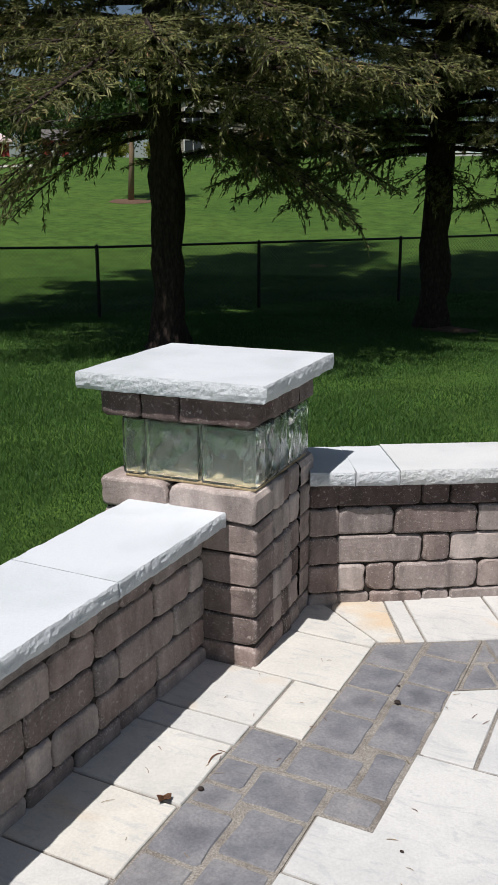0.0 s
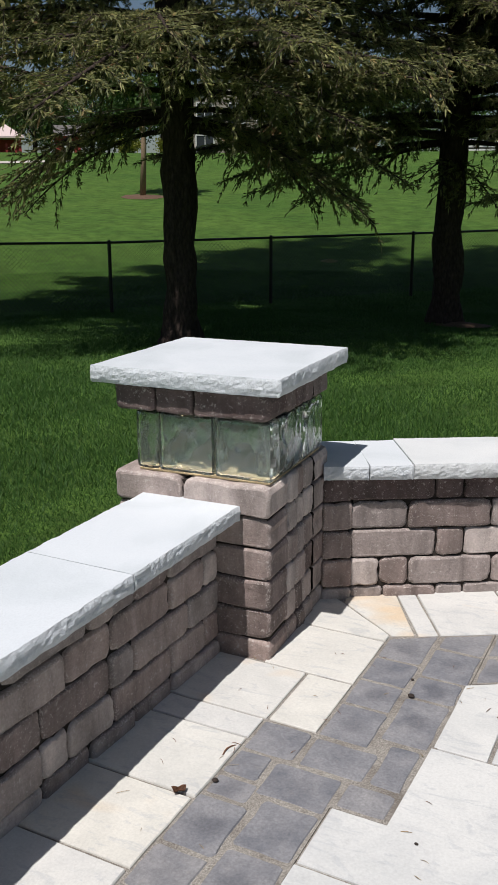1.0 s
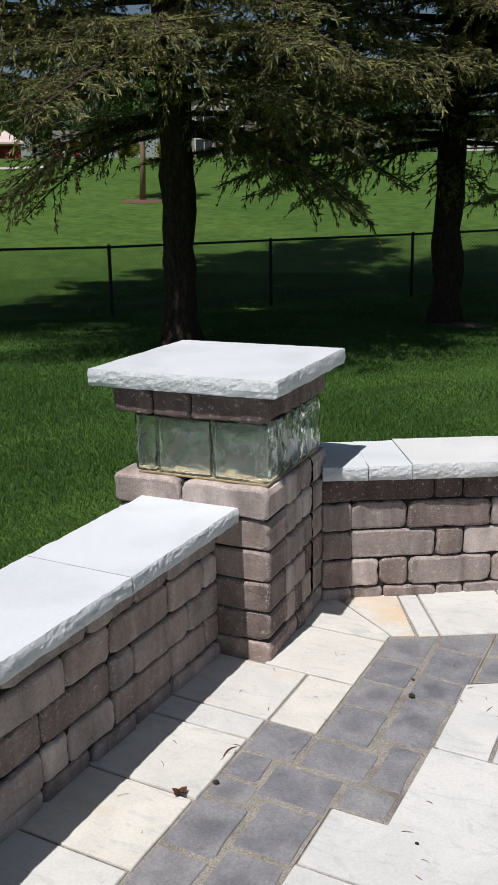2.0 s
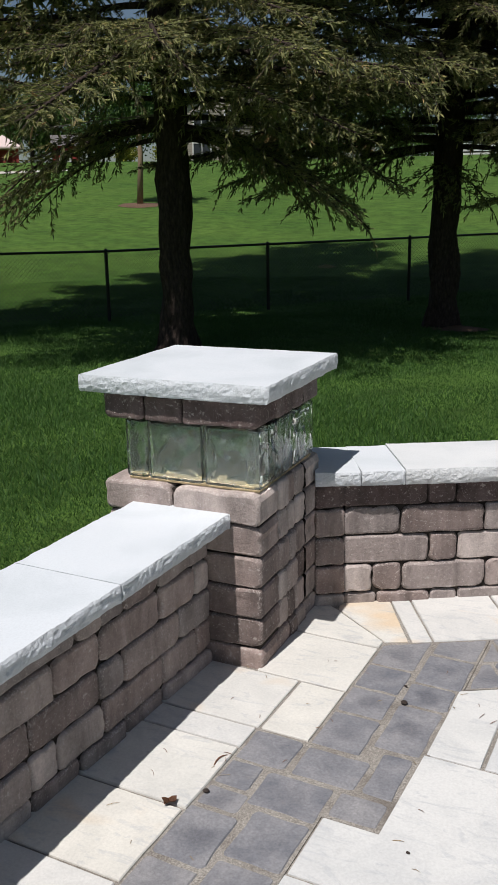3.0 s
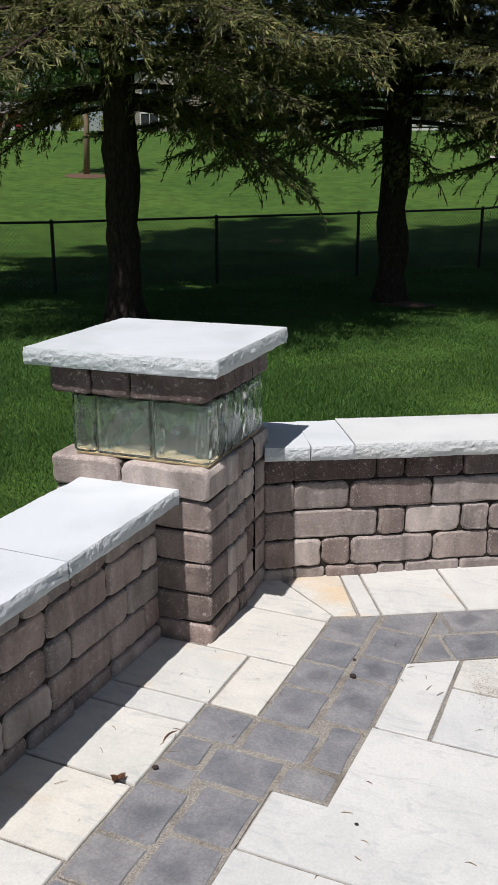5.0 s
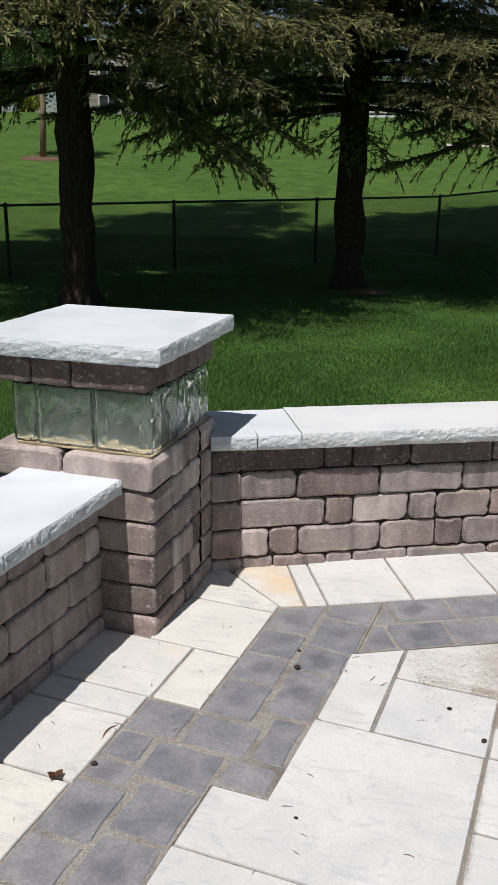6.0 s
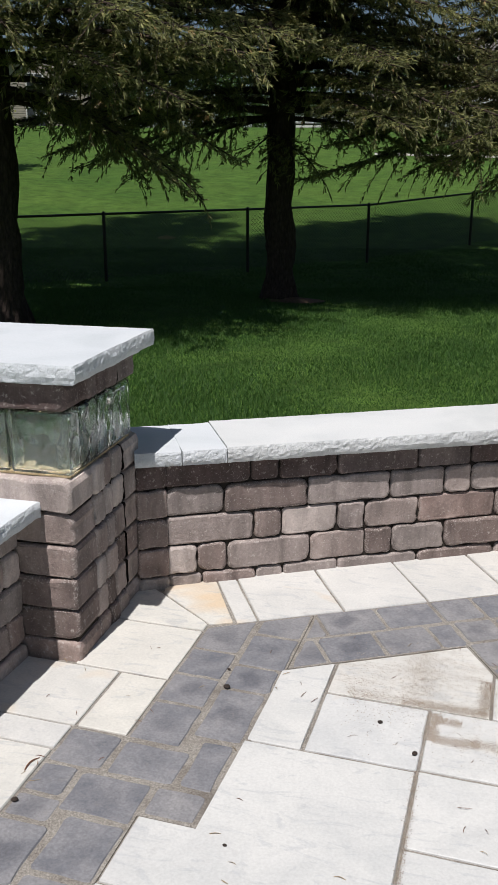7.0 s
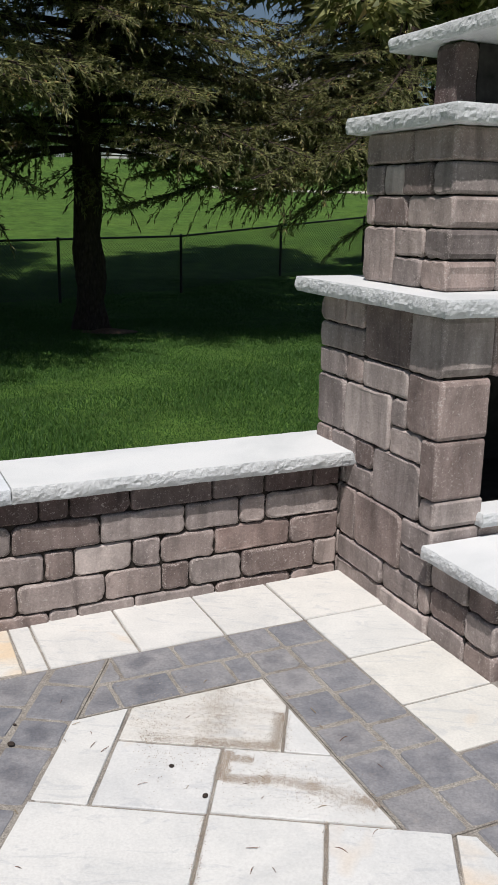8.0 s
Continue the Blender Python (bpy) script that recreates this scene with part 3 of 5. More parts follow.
# near side, far side, back
# near side, block by block: along it from the back, then courses
NEAR_LOW = ((0, 0.2, 0, 1), (0.2, 0.53, 0, 1), (0.53, 0.83, 0, 1), (0, 0.21, 1, 2), (0.21, 0.54, 1, 2), (0.54, 0.765, 1, 2), (0.765, 0.83, 1, 2),
            (0, 0.21, 2, 4), (0.21, 0.33, 2, 4), (0.33, 0.645, 2, 4), (0.645, 0.83, 2, 3), (0.645, 0.83, 3, 4),
            (0, 0.235, 4, 5), (0.235, 0.435, 4, 5), (0.735, 0.83, 4, 5), (0.435, 0.735, 4, 6))
NEAR_HIGH = ((0, 0.13, 5, 6), (0.13, 0.31, 5, 6), (0.31, 0.435, 5, 6), (0.735, 0.83, 5, 7), (0, 0.215, 6, 8), (0.215, 0.535, 6, 8),
             (0.535, 0.735, 6, 7), (0.535, 0.635, 7, 8), (0.635, 0.83, 7, 9), (0, 0.215, 8, 9), (0.215, 0.335, 8, 9), (0.335, 0.635, 8, 9),
             (0, 0.335, 9, 10), (0.335, 0.635, 9, 11), (0.635, 0.83, 9, 11), (0, 0.195, 10, 11), (0.195, 0.335, 10, 11))
m_near = MF @ frame_at(0, SB, 0, -90)
for a, b, k0, k1 in NEAR_LOW + NEAR_HIGH:
    block(fire, m_near, a, 0, ZF[k0], b - a, JAMB, ZF[k1] - ZF[k0])
ashlar(fire, MF @ frame_at(FW, SF, 0, 90), side_len, ZF, JAMB, 52)
ashlar(fire, MF @ frame_at(FW - JAMB, SB, 0, 180), FW - 2 * JAMB, ZF, 0.12, 53)
# lintel above the firebox and blocks under its floor
ashlar(fire, MF @ frame_at(JAMB, SF, 0, 0), FW - 2 * JAMB, ZF[-3:], 0.15, 54, double=0.6)
ashlar(fire, MF @ frame_at(JAMB, SF, 0, 0), FW - 2 * JAMB, ZF[:5], 0.15, 55)
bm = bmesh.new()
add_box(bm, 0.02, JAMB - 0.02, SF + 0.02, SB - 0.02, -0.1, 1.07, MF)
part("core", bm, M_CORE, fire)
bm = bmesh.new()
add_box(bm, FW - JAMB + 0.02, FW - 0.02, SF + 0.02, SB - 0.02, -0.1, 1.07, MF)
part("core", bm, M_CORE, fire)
bm = bmesh.new()
add_box(bm, JAMB + 0.001, FW - JAMB - 0.001, SF + 0.16, SB - 0.11, -0.1, 0.365, MF)
add_box(bm, JAMB + 0.001, FW - JAMB - 0.001, SB - 0.13, SB - 0.11, 0.365, 1.07, MF)
add_box(bm, JAMB + 0.001, FW - JAMB - 0.001, SF + 0.16, SB - 0.13, 0.99, 1.07, MF)
part("firebox", bm, M_SOOT, fire, "sooty black firebox")
ob = part("firebox_sill", rock_slab(FW - 2 * JAMB + 0.02, 0.12, 0.05, 61), M_CAP_WARM, fire, "pale stone sill")
ob.matrix_basis = MF @ pose(JAMB - 0.01, SF - 0.03, 0.37)
ob = part("mantel", rock_slab(FW + 0.116, side_len + 0.18, 0.058, 62), M_CAP_WARM, fire, "pale stone ledge with split edges")
ob.matrix_basis = MF @ pose(-0.058, SF - 0.07, 1.0955)
# chimney
CX0, CX1, CYF, CYB = 0.10, FW - 0.10, -0.445, 0.10
ZC = [1.154, 1.257, 1.36, 1.468, 1.575, 1.685]
# near side, block by block
m_chim = MF @ frame_at(CX0, CYB, 0, -90)
for a, b, k0, k1 in ((0, 0.21, 0, 2), (0.21, 0.39, 0, 1), (0.39, 0.545, 0, 1), (0.21, 0.40, 1, 2), (0.40, 0.545, 1, 2), (0, 0.06, 2, 3), (0.06, 0.28, 2, 3), (0.28, 0.545, 2, 3),
                     (0, 0.12, 3, 4), (0.12, 0.25, 3, 4), (0.25, 0.43, 3, 4), (0.43, 0.545, 3, 4), (0, 0.30, 4, 5), (0.30, 0.545, 4, 5)):
    block(fire, m_chim, a, 0, ZC[k0], b - a, 0.2, ZC[k1] - ZC[k0])
ashlar(fire, MF @ frame_at(CX1, CYF, 0, 90), CYB - CYF, ZC, 0.2, 72, double=0.25)
ashlar(fire, MF @ frame_at(CX0 + 0.2, CYF, 0, 0), CX1 - CX0 - 0.4, ZC, 0.15, 73, double=0.25)
ashlar(fire, MF @ frame_at(CX1 - 0.2, CYB, 0, 180), CX1 - CX0 - 0.4, ZC, 0.15, 74, double=0.25)
bm = bmesh.new()
add_box(bm, CX0 + 0.02, CX1 - 0.02, CYF + 0.02, CYB - 0.02, 1.1535, 1.68, MF)
part("chimney_core", bm, M_CORE, fire)
ob = part("chimney_cap", rock_slab(CX1 - CX0 + 0.12, CYB - CYF + 0.13, 0.058, 63), M_CAP_WARM, fire, "pale stone ledge with split edges")
ob.matrix_basis = MF @ pose(CX0 - 0.06, CYF - 0.07, 1.6855)
for x in (0.20, 0.50, FW - 0.62, FW - 0.32):
    block(fire, MF, x, -0.27, 1.744, 0.10, 0.11, 0.224, M_BLOCK_DARK, 0.002)
bm = bmesh.new()
add_box(bm, 0.301, 0.42, -0.26, -0.17, 1.7436, 1.966, MF)
part("flue", bm, M_SOOT, fire, "black sooty flue")
ob = part("chimney_top", rock_slab(FW - 0.32, 0.60, 0.05, 64), M_CAP_WARM, fire, "pale stone slab roof on short legs")
ob.matrix_basis = MF @ pose(0.16, -0.52, 1.968)
# hearth
hearth = thing("hearth", "low raised hearth of brown concrete blocks with a pale stone seat", "hearth")
ZH = [-0.045, 0.075, 0.18, 0.285]
ashlar(hearth, MF @ frame_at(0.002, SF - 0.003, 0, -90), 0.345, ZH, 0.18, 81, double=0.1)
ashlar(hearth, MF @ frame_at(0.182, SF - 0.348, 0, 0), FW - 0.364, ZH, 0.18, 82, double=0.1)
ashlar(hearth, MF @ frame_at(FW, SF - 0.348, 0, 90), 0.345, ZH, 0.18, 83, double=0.1)
bm = bmesh.new()
add_box(bm, 0.02, FW - 0.02, SF - 0.33, SF - 0.006, -0.1, 0.28, MF)
part("core", bm, M_CORE, hearth)
ob = part("seat", rock_slab(FW + 0.08, 0.385, 0.047, 65, (1, 1, 0, 1)), M_CAP_WARM, hearth, "pale stone seat slab with split edges")
ob.matrix_basis = MF @ pose(-0.04, SF - 0.39, 0.286)

# ---- paving ----
patio = thing("patio", "stone slab patio with a double band of grey pavers", "patio", kind="structure")
bm = bmesh.new()
# sand bed, in front of both walls
bed = [(-0.30, -0.6), (-0.46, -3.75), (4.65, -3.95), (4.85, 1.4), (3.2, 2.1), (1.42, 1.27), (0.1, 0.60), (-0.05, 0.50), (-0.12, 0.05)]
top = [bm.verts.new((x, y, -0.0065)) for x, y in bed]
low_ring = [bm.verts.new((x, y, -0.12)) for x, y in bed]
bm.faces.new(top)
for i in range(len(bed)):
    j = (i + 1) % len(bed)
    bm.faces.new((top[i], low_ring[i], low_ring[j], top[j]))
part("sand_bed", bm, M_SAND, patio, "sand-filled joints")


def joint_bed(poly, z):
    """A strip of sand swept nearly level with the pavers."""
    bm = bmesh.new()
    up = [bm.verts.new((x, y, z)) for x, y in poly]
    dn = [bm.verts.new((x, y, -0.02)) for x, y in poly]
    bm.faces.new(up)
    for i in range(len(poly)):
        j = (i + 1) % len(poly)
        bm.faces.new((up[i], dn[i], dn[j], up[j]))
    bmesh.ops.recalc_face_normals(bm, faces=bm.faces)
    part("joint_sand", bm, M_SAND, patio)


def clip_poly(poly, nx, ny, d):
    """Keeps the part of a polygon where nx * x + ny * y <= d."""
    out = []
    for (x0, y0), (x1, y1) in zip(poly, poly[1:] + poly[:1]):
        a, b = nx * x0 + ny * y0 - d, nx * x1 + ny * y1 - d
        if a <= 0:
            out.append((x0, y0))
        if (a < 0 < b) or (b < 0 < a):
            t = a / (a - b)
            out.append((x0 + t * (x1 - x0), y0 + t * (y1 - y0)))
    return out


def shrink(poly, gap):
    """Moves every side of a convex polygon inwards."""
    out = poly
    area = sum(x0 * y1 - x1 * y0 for (x0, y0), (x1, y1) in zip(poly, poly[1:] + poly[:1]))
    if area < 0:
        poly = poly[::-1]
        out = poly
    for (x0, y0), (x1, y1) in zip(poly, poly[1:] + poly[:1]):
        ln = math.hypot(x1 - x0, y1 - y0)
        if ln < 1e-6:
            continue
        nx, ny = (y1 - y0) / ln, -(x1 - x0) / ln
        out = clip_poly(out, nx, ny, nx * x0 + ny * y0 - gap)
        if len(out) < 3:
            return []
    return out


pave_rng = random.Random(17)


def round_corners(poly, r):
    out = []
    k = len(poly)
    for i, (x, y) in enumerate(poly):
        ends = []
        for px, py in (poly[i - 1], poly[(i + 1) % k]):
            d = math.hypot(px - x, py - y) or 1.0
            f = min(r * pave_rng.uniform(0.6, 1.4), d * 0.3) / d
            ends.append((x + (px - x) * f, y + (py - y) * f))
        (ax, ay), (bx, by) = ends
        out += [ends[0], (x * 0.5 + (ax + bx) * 0.25, y * 0.5 + (ay + by) * 0.25), ends[1]]
    return out


def paving(name, poly, mat, gap, edge, thick=0.04, wobble=0.0, corner=0.0):
    """One stone: a low prism with a worn edge; convex unless gap is 0."""
    poly = shrink(poly, gap) if gap else poly
    if len(poly) < 3:
        return None
    cx, cy = sum(p[0] for p in poly) / len(poly), sum(p[1] for p in poly) / len(poly)
    if corner:
        poly = round_corners(poly, corner)
    if wobble:
        pts = []
        for (x0, y0), (x1, y1) in zip(poly, poly[1:] + poly[:1]):
            n = max(1, round(math.hypot(x1 - x0, y1 - y0) / 0.05))
            for i in range(n):
                t = i / n
                pts.append((x0 + t * (x1 - x0), y0 + t * (y1 - y0)))
        poly = [(x + pave_rng.uniform(-wobble, wobble), y + pave_rng.uniform(-wobble, wobble)) for x, y in pts]
    bm = bmesh.new()
    rings = []
    dz = pave_rng.uniform(-0.0015, 0.0015)
    for shrinkage, z in ((0.0, -thick), (0.0, -edge), (edge * 0.9, dz)):
        row = []
        for x, y in poly:
            d = math.hypot(x - cx, y - cy) or 1.0
            f = 1 - shrinkage / d
            row.append(bm.verts.new(((x - cx) * f, (y - cy) * f, z)))
        rings.append(row)
    k = len(poly)
    for a, b in zip(rings, rings[1:]):
        for i in range(k):
            bm.faces.new((a[i], a[(i + 1) % k], b[(i + 1) % k], b[i]))
    bm.faces.new(rings[-1])
    ob = part(name, bm, mat, patio)
    ob.location = (cx, cy, 0)
    return ob


def to_world(m, poly):
    return [tuple((m @ Vector((x, y, 0)))[:2]) for x, y in poly]


def rect(m, x0, x1, y0, y1):
    return to_world(m, [(x0, y0), (x1, y0), (x1, y1), (x0, y1)])


ex, ey = math.cos(radians(WALL_DEG)), math.sin(radians(WALL_DEG))
OX, OY = 1.27, 0.792


def keep_r(poly, axis, limit, below):
    """Clips in the frame of the right wall: axis x runs along it, axis y away from the patio."""
    nx, ny = (ex, ey) if axis == "x" else (-ey, ex)
    d = nx * OX + ny * OY + limit
    return clip_poly(poly, nx, ny, d) if below else clip_poly(poly, -nx, -ny, -d)


lx_, ly_ = math.cos(radians(LEFT_DEG)), math.sin(radians(LEFT_DEG))


def keep_l(poly, limit, below):
    return clip_poly(poly, lx_, ly_, limit) if below else clip_poly(poly, -lx_, -ly_, -limit)


SLAB = dict(gap=0.0044, edge=0.003, wobble=0.0009, corner=0.004)
# slabs beside the left wall and the pillar: x0, x1, y0, y1
for r4 in ((-0.34, 0.135, -0.297, -0.012), (0.135, 0.287, -0.297, -0.012), (-0.02, 0.287, -0.012, 0.289),
           (-0.34, 0.130, -0.403, -0.297), (-0.34, 0.130, -0.685, -0.403), (-0.34, 0.124, -0.957, -0.685),
           (-0.40, 0.120, -1.25, -0.957), (-0.40, 0.118, -1.40, -1.25), (-0.45, 0.115, -1.72, -1.40)):
    paving("slab", rect(ML, *r4), M_SLAB_CREAM, **SLAB)
# the two wedge slabs at the turn
paving("slab", [(-0.03, 0.292), (0.304, 0.272), (0.308, 0.317), (0.085, 0.50), (0.0, 0.56)], M_SLAB_CREAM, **SLAB)
paving("slab", [(0.308, 0.317), (0.385, 0.350), (0.245, 0.64), (0.06, 0.60), (0.085, 0.50)], M_SLAB_RUST, **SLAB)
# slabs along the right wall, then along the fireplace
for a, b in ((-0.985, -0.911), (-0.911, -0.612), (-0.612, -0.306), (-0.306, 0.0), (0.0, 0.345)):
    paving("slab", rect(MR, a, b, 0.0, 0.35), M_SLAB_CREAM, **SLAB)
for a, b in ((-0.303, 0.0), (-0.612, -0.303), (-0.869, -0.612)):
    paving("slab", rect(MR, 0.0, 0.335, a, b), M_SLAB_CREAM, **SLAB)
for a, b in ((-1.2, -0.869), (-1.5, -1.2)):
    paving("slab", rect(MR, 0.15, 0.45, a, b), M_SLAB_CREAM, **SLAB)
for a in (0.45, 0.75, 1.05, 1.35):
    paving("slab", rect(MR, a, a + 0.3, -1.24, -0.94), M_SLAB_CREAM, **SLAB)
    paving("slab", rect(MR, a, a + 0.3, -1.54, -1.24), M_SLAB_CREAM, **SLAB)

# grey band beside the left wall
joint_bed(keep_l(keep_r(rect(ML, 0.287, 0.60, -0.565, 0.6), "y", 0.0, True), 0.602, True), -0.0022)
joint_bed(rect(ML, 0.128, 0.434, -1.0, -0.302), -0.0026)
joint_bed(keep_l(rect(MR, -1.0, -0.155, -0.305, 0.0), 0.603, False), -0.0030)
joint_bed(rect(MR, -0.308, 0.0, -1.137, 0.0), -0.0024)
PAVE = dict(gap=0.0046, edge=0.006, wobble=0.0024, corner=0.011)
for r4 in ((0.287, 0.438, 0.18, 0.50), (0.287, 0.438, 0.03, 0.18), (0.287, 0.438, -0.12, 0.03), (0.287, 0.438, -0.305, -0.12),
           (0.443, 0.60, 0.32, 0.60), (0.443, 0.60, 0.125, 0.32), (0.443, 0.592, -0.005, 0.125), (0.443, 0.585, -0.25, -0.005),
           (0.290, 0.478, -0.45, -0.312), (0.482, 0.575, -0.45, -0.255), (0.438, 0.572, -0.562, -0.455)):
    paving("paver", keep_l(keep_r(rect(ML, *r4), "y", 0.0, True), 0.602, True), M_PAVER, **PAVE)
for r4 in ((0.130, 0.285, -0.45, -0.302), (0.130, 0.236, -0.565, -0.452), (0.240, 0.434, -0.605, -0.455), (0.127, 0.253, -0.655, -0.567),
           (0.125, 0.272, -0.85, -0.658), (0.277, 0.432, -0.79, -0.608), (0.122, 0.270, -1.0, -0.853), (0.275, 0.430, -1.0, -0.793),
           (0.120, 0.30, -1.15, -1.003), (0.303, 0.428, -1.20, -1.003), (0.118, 0.28, -1.35, -1.153), (0.283, 0.426, -1.36, -1.203),
           (0.116, 0.43, -1.52, -1.363)):
    paving("paver", rect(ML, *r4), M_PAVER, **PAVE)
# grey band along the right wall
for r4 in ((-1.0, -0.715, -0.15, 0), (-0.715, -0.51, -0.15, 0), (-0.51, -0.31, -0.15, 0), (-0.31, -0.16, -0.15, 0),
           (-1.0, -0.765, -0.305, -0.155), (-0.765, -0.575, -0.305, -0.155), (-0.575, -0.39, -0.305, -0.155), (-0.39, -0.30, -0.305, -0.155)):
    paving("paver", keep_l(rect(MR, *r4), 0.606, False), M_PAVER, **PAVE)
# grey band along the fireplace
for r4 in ((-0.16, 0.0, -0.16, 0.0), (-0.155, 0.0, -0.315, -0.163), (-0.155, 0.0, -0.47, -0.318), (-0.155, 0.0, -0.66, -0.473),
           (-0.155, 0.0, -0.80, -0.663), (-0.155, 0.0, -0.98, -0.803), (0.003, 0.15, -1.02, -0.872),
           (-0.30, -0.158, -0.29, -0.155), (-0.31, -0.158, -0.44, -0.293), (-0.31, -0.158, -0.62, -0.443), (-0.31, -0.158, -0.77, -0.623),
           (-0.31, -0.158, -0.95, -0.773), (-0.305, -0.158, -1.137, -0.953), (-0.155, 0.0, -1.137, -0.983), (0.003, 0.15, -1.2, -1.023),
           (-0.155, 0.0, -1.30, -1.14), (0.003, 0.15, -1.36, -1.203), (-0.155, 0.15, -1.5, -1.363)):
    paving("paver", rect(MR, *r4), M_PAVER, **PAVE)
# inner slabs
inner = [((0.585, 0.736, -0.22, 0.5), 0), ((0.738, 1.031, -0.217, 0.058), 0), ((0.738, 1.192, 0.060, 0.6), 1),
         ((1.192, 1.6, 0.062, 0.6), 0), ((1.031, 1.7, -0.210, 0.061), 0), ((1.029, 1.317, -0.49, -0.212), 0),
         ((1.317, 1.615, -0.53, -0.212), 0), ((1.615, 1.9, -0.60, -0.212), 0), ((1.029, 1.317, -0.80, -0.49), 0),
         ((1.317, 1.75, -0.95, -0.53), 0), ((1.75, 2.2, -0.9, -0.6), 0), ((0.430, 0.73, -1.20, -0.775), 0),
         ((0.73, 1.029, -1.05, -0.775), 0), ((0.73, 1.317, -1.5, -1.05), 0), ((1.029, 1.317, -1.05, -0.80), 0), ((0.430, 0.73, -1.5, -1.20), 0),
         ((1.317, 1.75, -1.5, -0.95), 0), ((1.75, 2.2, -1.5, -0.9), 0)]
for r4, sandy in inner:
    p = keep_r(rect(ML, *r4), "y", -0.308, True)
    q = keep_r(p, "x", -0.313, True) if r4[2] > -0.3 else keep_r(p, "x", -0.158, True)
    if r4[0] > 1.3 and -0.3 > r4[2]:
        q = keep_r(p, "x", -0.16, True)
    paving("slab", q, M_SLAB_SANDY if sandy else M_SLAB, **SLAB)
# the broad slab, notched round the grey band
paving("slab", to_world(ML, [(0.439, -0.771), (1.025, -0.771), (1.025, -0.224), (0.586, -0.224), (0.577, -0.571), (0.439, -0.571)]), M_SLAB, gap=0.0, edge=0.003)
# the rest of the terrace, behind the viewer and in front of the fireplace
for i in range(-1, 11):
    for j in range(5):
        paving("slab", rect(ML, i * 0.45 + 0.016, i * 0.45 + 0.466, -1.97 - j * 0.45, -1.52 - j * 0.45), M_SLAB, **SLAB)
for i in range(6):
    for j in range(7):
        x, y = 2.2 + i * 0.45, -1.52 + j * 0.45
        px, py = (ML @ Vector((x + 0.22, y + 0.22, 0)))[:2]
        u = (px - OX) * ex + (py - OY) * ey
        v = -(px - OX) * ey + (py - OY) * ex
        if v < -1.75 or (u > 2.0 and v < 0.6):
            paving("slab", rect(ML, x, x + 0.45, y, y + 0.45), M_SLAB, **SLAB)

# ---- fence ----
P_FENCE = 15.6


def fence_point(i):
    k = 0.2199 + 0.1955 * i
    s = math.sqrt(0.5)
    return C0.x + P_FENCE * (-s + k * s), C0.y + P_FENCE * (s + k * s)


def tube(bm, pts, radii, sides=6, closed=True):
    rings = []
    for i, p in enumerate(pts):
        d = (pts[min(i + 1, len(pts) - 1)] - pts[max(i - 1, 0)]).normalized()
        a = d.orthogonal().normalized() if not rings else (last_a - d * last_a.dot(d)).normalized()
        last_a = a
        b = d.cross(a)
        rings.append([bm.verts.new(p + (a * math.cos(2 * math.pi * k / sides) + b * math.sin(2 * math.pi * k / sides)) * radii[i]) for k in range(sides)])
    for r0, r1 in zip(rings, rings[1:]):
        for k in range(sides):
            bm.faces.new((r0[k], r0[(k + 1) % sides], r1[(k + 1) % sides], r1[k]))
    if closed:
        bm.faces.new(rings[0][::-1])
        bm.faces.new(rings[-1])


FENCE_TOP = [(-4, 0.74), (-1, 0.73), (0, 0.70), (1, 0.73), (2, 0.76), (3, 0.80), (4, 1.02), (5, 1.23), (6, 1.45), (9, 2.1)]


def fence_top(i):
    return float(np.interp(i, [a for a, b in FENCE_TOP], [b for a, b in FENCE_TOP]))


fence = thing("chain_link_fence", "black vinyl chain-link fence along the lawn", "fence")
for i in range(-3, 9):
    x, y = fence_point(i)
    z = fence_top(i)
    bm = bmesh.new()
    tube(bm, [Vector((x, y, min(float(ground_z(x, y)), z - 1.15) - 0.1)), Vector((x, y, z + 0.03)), Vector((x, y, z + 0.05))], [0.032, 0.032, 0.012], 8)
    part("post", bm, M_FENCE, fence)
for i in range(-3, 8):
    x0, y0 = fence_point(i)
    x1, y1 = fence_point(i + 1)
    A, B = Vector((x0, y0, fence_top(i))), Vector((x1, y1, fence_top(i + 1)))
    bm = bmesh.new()
    tube(bm, [A, B], [0.022, 0.022], 6)
    part("top_rail", bm, M_FENCE, fence)
    # woven wire: two families of slanting wires, 55 mm mesh
    h, w, step = 1.14, (B - A).length, 0.078
    bm = bmesh.new()
    side_n = Vector((0, 0, 1)).cross((B - A).normalized())
    for fam in (1, -1):
        c = -h if fam == 1 else 0.0
        while c < (w if fam == 1 else w + h):
            lo, hi = (max(0.0, -c), min(h, w - c)) if fam == 1 else (max(0.0, c - w), min(h, c))
            if hi - lo > 0.02:
                pts = []
                for zz in (lo, hi):
                    u = c + zz if fam == 1 else c - zz
                    base = A.lerp(B, u / w)
                    pts.append(Vector((base.x, base.y, base.z - h + zz)) + side_n * 0.003 * fam)
                tube(bm, pts, [0.0042, 0.0042], 3, False)
            c += step
    part("wire_mesh", bm, M_FENCE, fence, "woven black wire mesh")

# ---- trees ----


def place(az, d, z=None):
    """A spot d metres from the patio's middle on the bearing az (degrees from +y towards +x)."""
    x, y = C0.x + d * math.sin(radians(az)), C0.y + d * math.cos(radians(az))
    return Vector((x, y, float(ground_z(x, y)) if z is None else z))


def unit(v):
    return v / np.maximum(np.linalg.norm(v, axis=-1, keepdims=True), 1e-9)


